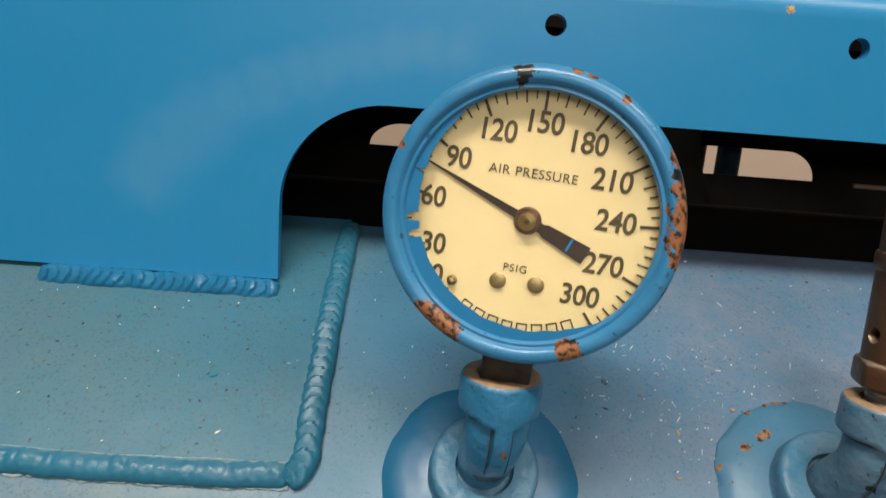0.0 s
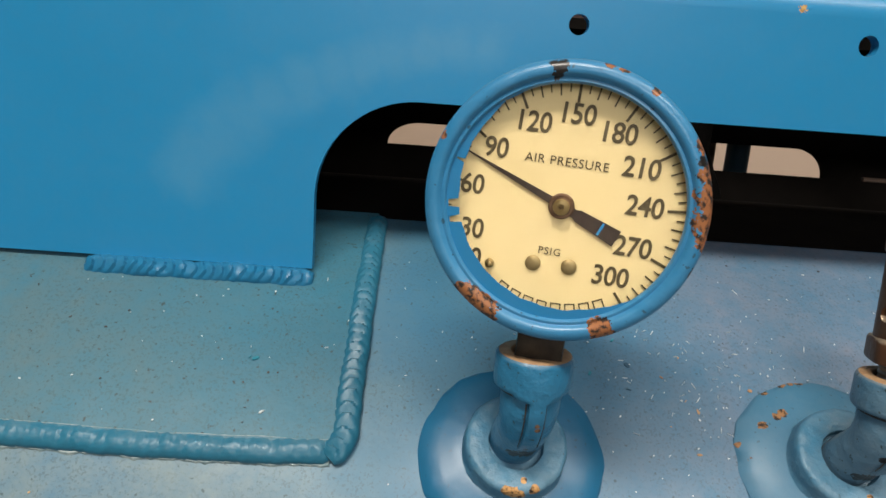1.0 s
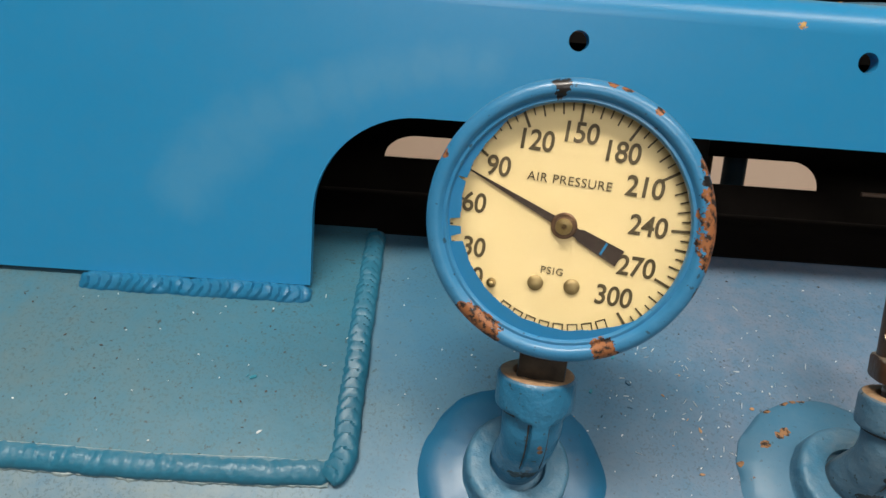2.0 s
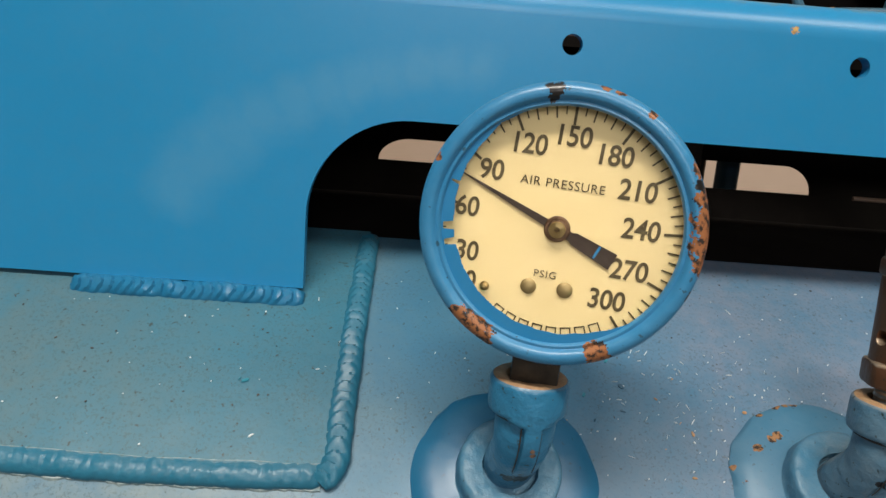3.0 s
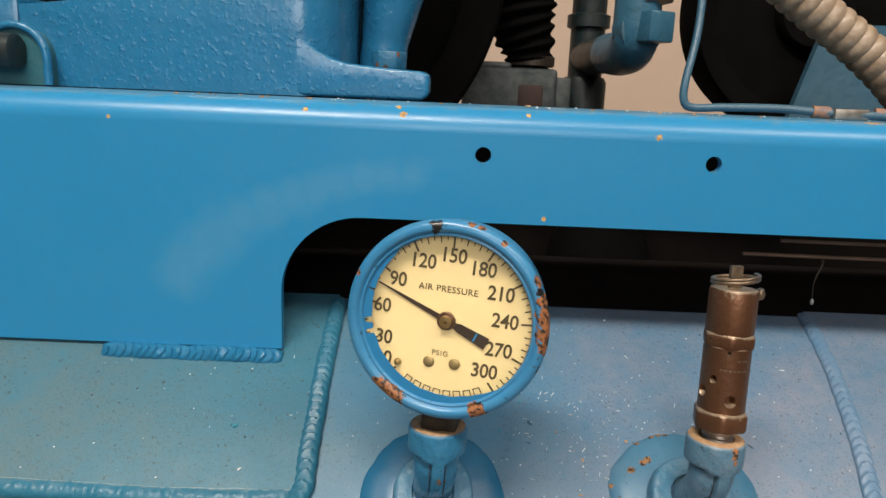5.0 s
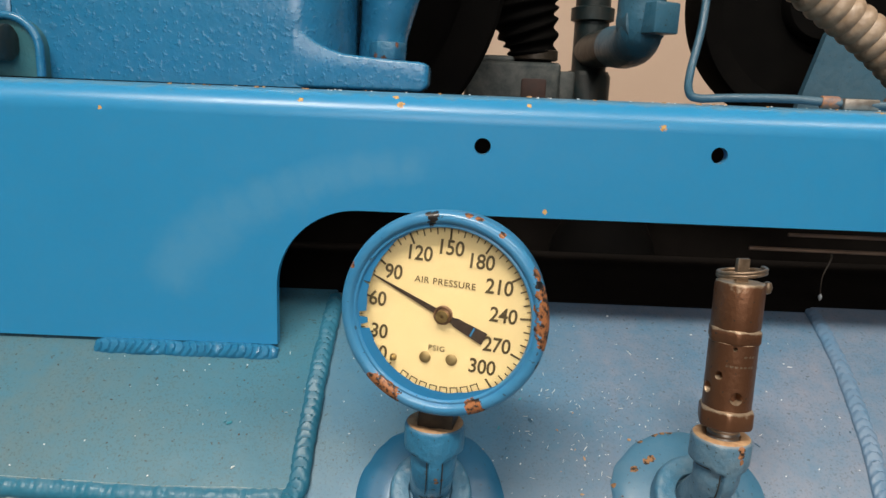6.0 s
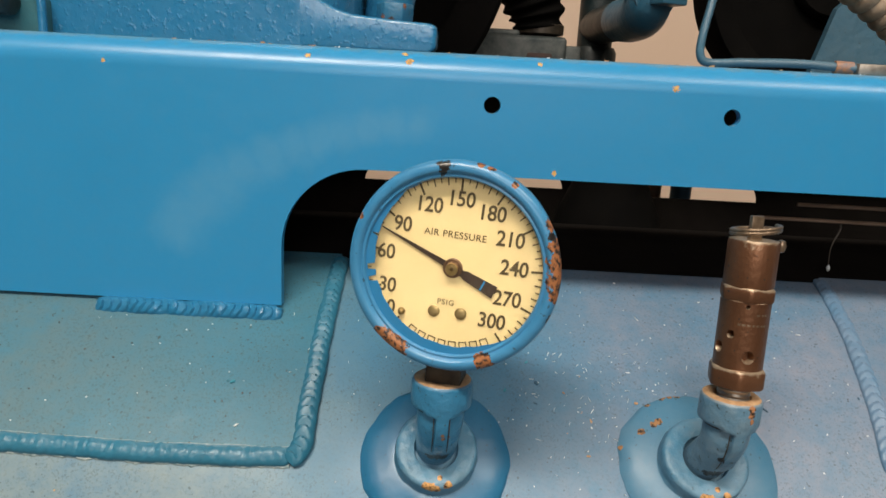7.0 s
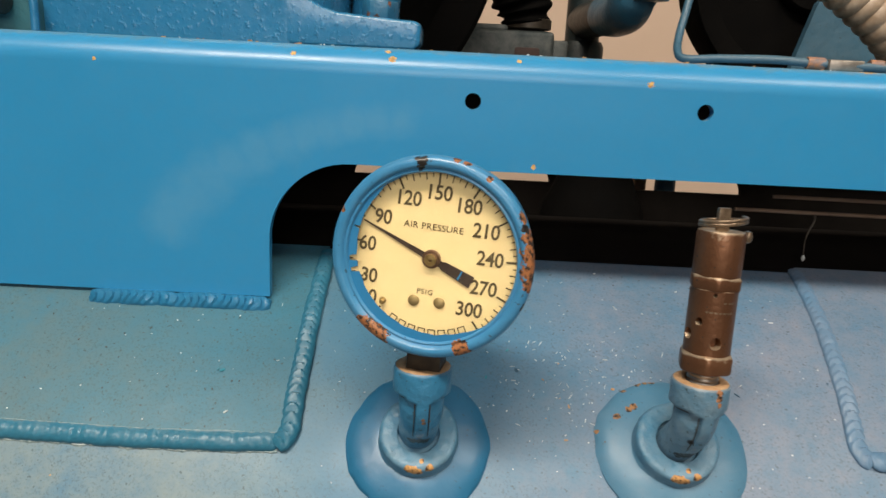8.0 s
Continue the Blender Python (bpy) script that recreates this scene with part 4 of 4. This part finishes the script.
def casting():
    """Front wall of the crankcase, flaring down into a bolted foot."""
    bm = bmesh.new()
    cols, nz = 90, 40
    grid = []
    for i in range(cols + 1):
        x = -0.2445 + (-0.074 + 0.2445) * i / cols
        row = []
        for j in range(nz + 1):
            z = TOP_Z + 0.0005 + (0.0415 + 0.125 * max(0.0, x + 0.240) + 1.6 * max(0.0, x + 0.170)) * (j / nz) ** 1.2
            f = max(0.0, (x + 0.100) / 0.026)
            y = 0.066 + 0.035 * (1 - math.sqrt(max(0.0, 1 - min(1, f) ** 2)))
            y += 0.012 * max(0, (z - 0.66)) / 0.16
            row.append(bm.verts.new((x, y, z)))
        grid.append(row)
    for i in range(cols):
        for j in range(nz):
            bm.faces.new((grid[i][j], grid[i + 1][j], grid[i + 1][j + 1], grid[i][j + 1]))
    r = bmesh.ops.extrude_edge_only(bm, edges=[e for e in bm.edges if len(e.link_faces) == 1])
    for v in [v for v in r["geom"] if isinstance(v, bmesh.types.BMVert)]:
        v.co.y = 0.17
    return bm


part("housing", casting(), cast_blue, crank, "rough cast blue housing wall")
foot_out = [(-0.125, TOP_Z + 0.0004), (-0.031, TOP_Z + 0.0004), (-0.0275, 0.6250), (-0.0272, 0.6345), (-0.0285, 0.6365), (-0.032, 0.6372), (-0.055, 0.6385), (-0.072, 0.6400), (-0.080, 0.6422), (-0.087, 0.6456), (-0.093, 0.6500), (-0.100, 0.6550), (-0.108, 0.660), (-0.125, 0.664)]
bm = prism(foot_out, 0.0661, 0.105)
bmesh.ops.bevel(bm, geom=[e for e in bm.edges if len(e.link_faces) == 2 and e.calc_face_angle(0) > 0.6], offset=0.002, segments=3, affect="EDGES", profile=0.5)
part("foot", bm, cast_blue, crank, "thick cast mounting foot")
part("bolt_head", hexprism(0.0100, 0.6385, 0.6475, 0.0006, Matrix.Translation((-0.051, 0.085, 0))), bolt_blue, crank, "painted hex bolt with rust")
col_path = curve_points([(-0.0585, 0.135, 0.625), (-0.0580, 0.135, 0.650), (-0.0535, 0.135, 0.680), (-0.0480, 0.135, 0.72), (-0.0450, 0.135, 0.83)], 12)
part("column", sweep(col_path, lambda f, r: 0.0145 + 0.0140 * min(1, max(0, f - 0.15) / 0.5), 36), cast_blue, crank, "smooth blue cast column")
arch = [(-0.2430 + 0.0165 * math.cos(a), 0.6355 + 0.0165 * math.sin(a)) for a in np.linspace(0, math.pi, 25)]
part("bearing_plate", prism([(-0.2595, TOP_Z + 0.0006), (-0.2265, TOP_Z + 0.0006)] + arch, 0.057, 0.075), bearing_teal, crank, "green-tinged bearing plate")
lip = [Vector((-0.2265, 0.0568, TOP_Z + 0.001))] + [Vector((x, 0.0568, z)) for x, z in arch]
part("bearing_lip", sweep(lip, 0.0022, 10), cast_blue, crank, "shiny raised rim")
part("shaft_end", lathe([(0, 0), (0.0075, 0), (0.0090, 0.0012), (0.0090, 0.10), (0, 0.10)], 36, Matrix.Translation((-0.2370, 0.050, 0.6385)) @ pose(0, 0, 0, 0, -90, 0)), pipe_dark, crank, "dark round shaft end")
part("side_cover", box(-0.33, -0.2472, 0.070, 0.17, 0.640, 0.668, 0.003), cast_blue, crank, "cast side cover")

fly = thing("flywheel", "black belt flywheel behind the crankcase", "flywheel", Matrix.Translation((-0.157, 0.27, 0.722)))
part("rim", lathe([(0.150, -0.028), (0.178, -0.028), (0.181, -0.025), (0.181, -0.012), (0.172, -0.004), (0.181, 0.004), (0.181, 0.025), (0.178, 0.028), (0.150, 0.028), (0.150, -0.028)], 96, TO_Y), black, fly)
part("disc", lathe([(0, -0.01), (0.152, -0.01), (0.152, 0.01), (0, 0.01)], 64, TO_Y), black, fly)

# added black sheet that keeps the area behind the crankcase dark
guard = thing("dark_backing", "added black sheet filling the dark behind the crankcase", "belt guard")
part("sheet", box(-0.45, -0.20, 0.340, 0.346, 0.368, 0.78, 0.002), black, guard)
part("rim", box(-0.45, -0.20, 0.325, 0.346, 0.78, 0.792, 0.002), black, guard)

box_ob = thing("control_box", "grimy grey-blue metal control valve block", "valve block")
part("body", box(-0.004, 0.082, 0.345, 0.400, 0.585, 0.650, 0.004, 3), grime, box_ob)
part("stain", box(0.046, 0.070, 0.3435, 0.350, 0.600, 0.636, 0.003, 2), red_grime, box_ob, "red-brown stained cover")
part("cap", box(0.004, 0.040, 0.352, 0.392, 0.648, 0.655, 0.003, 2), grime, box_ob)
part("flange", box(0.080, 0.096, 0.350, 0.395, 0.585, 0.643, 0.003, 2), grime, box_ob)

bell = thing("rubber_bellows_hose", "black ribbed rubber hose rising from the valve block", "hose")
path = curve_points([(0.058, 0.372, 0.645), (0.056, 0.372, 0.668), (0.046, 0.37, 0.70), (0.036, 0.37, 0.76), (0.026, 0.37, 0.86)], 40)
part("hose", sweep(path, lambda f, r: 0.0170 + 0.038 * min(1, f * 1.6) + 0.0022 * math.sin(r * 2 * math.pi / 0.011), 28), black, bell)
part("clamp", lathe([(0.0195, 0.652), (0.0215, 0.653), (0.0215, 0.661), (0.0195, 0.662)], 32, Matrix.Translation((0.060, 0.372, 0))), dark_stem, bell, "dull steel hose clamp")

riser = thing("riser_pipe", "dark grimy vertical riser pipe with a tee", "pipe")
part("pipe", lathe([(0, 0.56), (0.0165, 0.56), (0.0165, 0.90), (0, 0.90)], 32, Matrix.Translation((0.116, 0.40, 0))), pipe_dark, riser)
part("coupling", lathe([(0.016, 0.590), (0.0215, 0.592), (0.0215, 0.640), (0.0190, 0.645), (0.016, 0.645)], 32, Matrix.Translation((0.116, 0.40, 0))), pipe_dark, riser)
part("tee_band", lathe([(0.016, 0.690), (0.0205, 0.692), (0.0205, 0.703), (0.016, 0.705)], 32, Matrix.Translation((0.116, 0.40, 0))), pipe_dark, riser)
p = [Vector((0.116, 0.40, 0.664)), Vector((0.119, 0.36, 0.664)), Vector((0.121, 0.31, 0.664))]
part("tee_branch", sweep(p, 0.0165, 28), pipe_dark, riser, "rusty tee branch")

plug = thing("plugged_elbow", "blue pipe elbow closed by a square-headed plug", "pipe fitting")
path = curve_points([(0.121, 0.315, 0.664), (0.1215, 0.27, 0.662), (0.1215, 0.238, 0.667), (0.1205, 0.230, 0.692), (0.1195, 0.230, 0.78)], 10)
part("body", sweep(path, lambda f, r: 0.0172 - 0.0022 * max(0, f - 0.5), 28), plug_blue, plug, "blue painted bent body")
part("top_band", lathe([(0.0150, 0.698), (0.0178, 0.699), (0.0178, 0.703), (0.0150, 0.704)], 32, Matrix.Translation((0.1203, 0.230, 0))), dull_blue, plug)
dirp = Matrix.Translation((0.1215, 0.234, 0.6775)) @ pose(0, 0, 0, 90, 0, 24)
part("band", lathe([(0.0150, -0.005), (0.0190, -0.004), (0.0190, 0.008), (0.0165, 0.0095), (0.012, 0.0095)], 32, dirp), dull_blue, plug)
part("square_plug", box(-0.0108, 0.0108, -0.0100, 0.0115, 0.008, 0.030, 0.0015, 2), plug_blue, plug, "square blue plug head", m=dirp)
nut = thing("brass_compression_nut", "orange-brown brass compression nut on the elbow", "pipe nut")
part("nut", hexprism(0.0135, 0.0, 0.022, 0.0008, Matrix.Translation((0.119, 0.222, 0.7035)) @ pose(0, 0, 0, 0, 75, 0)), nut_orange, nut)

tube = thing("copper_control_tube", "thin blue-painted control tube bent along the frame top", "tube")
path = curve_points([(0.130, 0.115, 0.78), (0.121, 0.090, 0.70), (0.1165, 0.078, 0.664), (0.1090, 0.066, 0.638), (0.1062, 0.056, 0.6275), (0.1095, 0.050, 0.6244), (0.1240, 0.046, 0.6252), (0.150, 0.040, 0.6258), (0.175, 0.034, 0.6246), (0.22, 0.030, 0.6240), (0.32, 0.028, 0.6240), (0.5, 0.03, 0.6240)], 10)
part("tube", sweep(path, 0.0021, 16), dull_blue, tube)
for x0, x1, mt in ((0.164, 0.172, tape_orange), (0.193, 0.199, tape_orange)):
    part("tape", sweep([Vector((x0, 0.0365 - (x0 - 0.164) * 0.11, 0.6250)), Vector((x1, 0.0355 - (x0 - 0.164) * 0.11, 0.6248))], 0.0030, 16), mt, tube, "rusty worn tape wrap")
clip = part("clip", box(0.1725, 0.1895, 0.0305, 0.0365, 0.6218, 0.6270, 0.0008, 2), steel, tube, "bare metal clip")

fan = thing("motor_pulley", "large black motor pulley", "pulley", Matrix.Translation((0.287, 0.31, 0.705)) @ Matrix.Diagonal((1.16, 1.0, 1.16, 1)))
part("rim", lathe([(0.070, 0.004), (0.082, 0.012), (0.086, 0.012), (0.088, 0.008), (0.088, -0.03), (0.070, -0.03), (0.070, 0.004)], 72, TO_Y), black, fan)
part("web", lathe([(0.028, 0.004), (0.0705, 0.003), (0.0705, -0.02), (0.028, -0.02)], 60, TO_Y), black, fan)
part("hub", lathe([(0, 0.014), (0.026, 0.014), (0.029, 0.010), (0.029, -0.03), (0, -0.03)], 40, TO_Y), black, fan)

brk = thing("motor_bracket", "worn blue triangular motor bracket", "bracket")
part("plate", prism([(0.250, 0.600), (0.2580, 0.632), (0.2700, 0.676), (0.284, 0.690), (0.36, 0.690), (0.42, 0.600)], 0.255, 0.262), dull_blue, brk, smooth=False)

flex = thing("tan_corrugated_hose", "tan corrugated flexible conduit hose, slightly shiny", "hose")
path = curve_points([(0.119, 0.10, 0.7365), (0.153, 0.10, 0.7062), (0.184, 0.10, 0.6835), (0.217, 0.10, 0.6615), (0.241, 0.10, 0.6420), (0.265, 0.11, 0.622)], 60)
part("hose", sweep(path, lambda f, r: 0.0114 + 0.0015 * (abs(math.sin(r * math.pi / 0.0078)) ** 0.7 - 0.5), 28), hose_tan, flex)

under = thing("drain_pipe_stub", "dark pipe flange standing on the tank crest", "pipe")
part("flange", lathe([(0.040, 0.500), (0.036, 0.522), (0.030, 0.535), (0.026, 0.545), (0.026, 0.60)], 40, Matrix.Translation((0.098, 0.19, 0))), black, under)
part("post", lathe([(0, 0.50), (0.008, 0.50), (0.008, 0.60), (0, 0.60)], 20, Matrix.Translation((0.165, 0.24, 0))), dull_blue, under)
part("post", lathe([(0, 0.50), (0.0055, 0.50), (0.0055, 0.60), (0, 0.60)], 20, Matrix.Translation((0.147, 0.25, 0))), rod_brown, under)
rod = thing("brown_rod", "thin brown rod running under the frame", "rod")
part("rod", sweep([Vector((0.150, 0.062, 0.5462)), Vector((0.6, 0.062, 0.5440))], 0.0010, 12), rod_brown, rod)
copy_thing(rod, Matrix.Translation((0.022, 0.004, 0.0074)))
wisp = thing("dust_cobweb", "dusty cobweb strand with a pale scrap hanging under the frame", "cobweb")
part("strand", sweep(curve_points([(0.1945, 0.062, 0.5455), (0.1950, 0.062, 0.5415), (0.1915, 0.061, 0.5320), (0.1912, 0.060, 0.5215)], 8), lambda f, r: 0.0008 - 0.0005 * min(1, f * 1.5), 6), dark_stem, wisp)
part("scrap", lathe([(0, -0.0021), (0.0008, -0.0013), (0.0011, 0.0003), (0.0005, 0.0014), (0, 0.0021)], 7, Matrix.Translation((0.1914, 0.060, 0.5207))), flake_white, wisp)

# ---------- the room ----------
FLOOR = -0.06
solid("floor", box(-3.2, 3.2, -3.2, 1.9, FLOOR - 0.1, FLOOR), concrete, "grey concrete workshop floor", "floor", "structure", False)
solid("wall_north", box(-3.2, 3.2, 1.5, 1.62, FLOOR, 2.6), wall_beige, "beige painted wall behind the machine", "wall", "structure", False)
wall_s = prism([(-3.2, FLOOR), (3.2, FLOOR), (3.2, 2.6), (-3.2, 2.6)], -3.2, -3.08, [[(-0.7, 0.95), (0.9, 0.95), (0.9, 2.15), (-0.7, 2.15)]])
solid("wall_south", wall_s, wall_grey, "plain dark workshop wall with an added window opening", "wall", "structure", False)
# unseen window added to house the front fill light
win = thing("fill_window", "unseen bright window in a white frame, added for the front fill light", "window", kind="structure")
for x0, x1, z0, z1 in ((-0.7, 0.9, 0.95, 1.0), (-0.7, 0.9, 2.10, 2.15), (-0.7, -0.65, 1.0, 2.10), (0.85, 0.9, 1.0, 2.10), (0.08, 0.12, 1.0, 2.10)):
    part("window_frame", box(x0, x1, -3.16, -3.09, z0, z1), room_white, win, smooth=False)
part("pane", box(-0.66, 0.86, -3.14, -3.13, 0.99, 2.11), fill_glow, win, smooth=False)
solid("wall_west", box(-3.2, -3.08, -3.08, 1.5, FLOOR, 2.6), wall_grey, "plain dark workshop wall", "wall", "structure", False)
solid("wall_east", box(3.08, 3.2, -3.08, 1.5, FLOOR, 2.6), wall_grey, "plain dark workshop wall", "wall", "structure", False)
solid("ceiling", box(-3.2, 3.2, -3.2, 1.9, 2.6, 2.7), room_white, "plain white ceiling", "ceiling", "structure", False)
lampf = thing("ceiling_light", "long ceiling tube light", "ceiling light")
part("housing", box(-1.03, 0.23, -1.24, -1.00, 2.50, 2.60, 0.01), room_white, lampf, smooth=False)
part("diffuser", box(-1.0, 0.20, -1.22, -1.02, 2.44, 2.50, 0.01), tube_glow, lampf, smooth=False)
copy_thing(lampf, Matrix.Translation((1.65, 0, 0)))
for x in (-0.35, 0.55):
    leg = thing("tank_leg", "blue steel tank leg on the floor", "leg", group="tank legs")
    part("leg", box(x - 0.04, x + 0.04, 0.0, 0.22, FLOOR, 0.03, 0.004), frame_blue, leg)


# ---------- grit and flakes on the shell ----------
def flakes(name, places, size, material, seed, label, slim=1.0):
    """Small thin irregular flakes lying on the shell: (x, degrees, radius)."""
    rnd = random.Random(seed)
    bm = bmesh.new()
    for x, d, radius in places:
        s = size * rnd.uniform(0.5, 1.5)
        m = Matrix.Translation(on_tank(x, d, 0.0002, radius)) @ pose(0, 0, 0, d, 0, 0) @ pose(0, 0, 0, rnd.uniform(-12, 12), rnd.uniform(-12, 12), rnd.uniform(0, 360))
        n, st = 6, rnd.uniform(0.18, 0.7) * slim
        ring = [Vector((s * math.cos(6.283 * k / n) * rnd.uniform(0.7, 1.1), s * st * math.sin(6.283 * k / n) * rnd.uniform(0.6, 1.1), 0)) for k in range(n)]
        lo = [bm.verts.new(m @ v) for v in ring]
        hi = [bm.verts.new(m @ (v * 0.9 + Vector((0, 0, 0.0002 + 0.15 * s * rnd.random())))) for v in ring]
        bm.faces.new(hi)
        for k in range(n):
            bm.faces.new((lo[k], lo[(k + 1) % n], hi[(k + 1) % n], hi[k]))
    return solid(name, bm, material, label, "flakes", "stuff", False)


rnd = random.Random(11)
shell_places = [(rnd.gauss(0.045, 0.018), rnd.gauss(34, 4), TANK_R) for _ in range(60)] + [(rnd.uniform(-0.06, 0.17), rnd.uniform(18, 46), TANK_R) for _ in range(150)] + [(rnd.gauss(0.035, 0.02), rnd.gauss(36, 5), TANK_R) for _ in range(60)]
pad_places = [(rnd.uniform(-0.2, -0.072), rnd.uniform(27, 41), PAD_R) for _ in range(70)]
flakes("white_flecks", shell_places[:170] + pad_places[:26], 0.00037, flake_white, 1, "tiny pale paint flecks scattered on the tank")
flakes("dark_grit", shell_places[170:210] + pad_places[26:], 0.00045, flake_dark, 2, "dark grit specks scattered on the tank")
flakes("rust_flakes", shell_places[210:219] + [(0.0688, 34.2, TANK_R), (0.046, 39.9, TANK_R)] + [(0.1725 + SLANT * (41 - d) - 0.001 * (k % 3), d, TANK_R + 0.0004) for k, d in enumerate((27, 28, 28.6, 29.4, 30.2, 35.5, 36.5, 37))] + [(0.0665, 37.6, TANK_R + 0.003), (-0.165, 45.5, TANK_R), (-0.048, 47.5, TANK_R), (-0.070, 34, PAD_R)], 0.0008, flake_rust, 3, "small rusty paint flakes on the tank")
flakes("teal_flecks", [(-0.107, 34.5, PAD_R), (-0.105, 34.6, PAD_R), (0.022, 30, TANK_R), (0.012, 33.5, TANK_R)], 0.0012, flake_teal, 4, "teal paint flecks on the tank")
flakes("large_white_flecks", [(-0.086, 25.8, PAD_R), (-0.0705, 22.0, PAD_R), (0.071, 16.5, TANK_R), (0.111, 19.5, TANK_R), (-0.0815, 33.2, PAD_R), (-0.099, 39.0, PAD_R)], 0.0009, flake_white, 6, "pale paint chips on the tank")


flakes("blue_paint_drops", [(0.0336, 28.3, TANK_R), (0.0259, 32.5, TANK_R), (0.0148, 35.7, TANK_R), (0.1246, 34.2, TANK_R), (0.168, 32.3, TANK_R), (0.0251, 34.8, TANK_R)], 0.0011, drop_blue, 8, "dark blue paint drops on the tank")
fibre = random.Random(31)
flakes("pale_fibres", [(fibre.gauss(0.052, 0.016), fibre.gauss(32, 3.5), TANK_R) for _ in range(46)] + [(0.0386, 31.1, TANK_R), (0.1272, 33.1, TANK_R), (0.1532, 24.2, TANK_R), (0.0768, 29.3, TANK_R)], 0.0011, flake_white, 9, "pale slivers scattered on the tank", 0.16)


def frame_grit(name, count, size, material, seed, label):
    """Loose chips lying on the flat of the frame's top flange."""
    rnd = random.Random(seed)
    bm = bmesh.new()
    for _ in range(count):
        w = size * rnd.uniform(0.4, 1.4)
        m = Matrix.Translation((rnd.uniform(-0.16, 0.24), rnd.uniform(0.013, 0.055), TOP_Z + 0.0001)) @ pose(0, 0, 0, 0, 0, rnd.uniform(0, 360))
        lo = [bm.verts.new(m @ Vector((w * math.cos(1.2566 * k) * rnd.uniform(0.6, 1.1), 0.6 * w * math.sin(1.2566 * k), 0))) for k in range(5)]
        hi = [bm.verts.new(v.co + Vector((0, 0, 0.0003 + 0.3 * w * rnd.random()))) for v in lo]
        bm.faces.new(hi)
        for k in range(5):
            bm.faces.new((lo[k], lo[(k + 1) % 5], hi[(k + 1) % 5], hi[k]))
    return solid(name, bm, material, label, "flakes", "stuff", False)


frame_grit("pale_grit", 34, 0.0007, flake_white, 21, "pale grit lying on the frame's top flange")
frame_grit("rust_crumbs", 26, 0.0012, flake_rust, 22, "rusty crumbs lying on the frame's top flange")
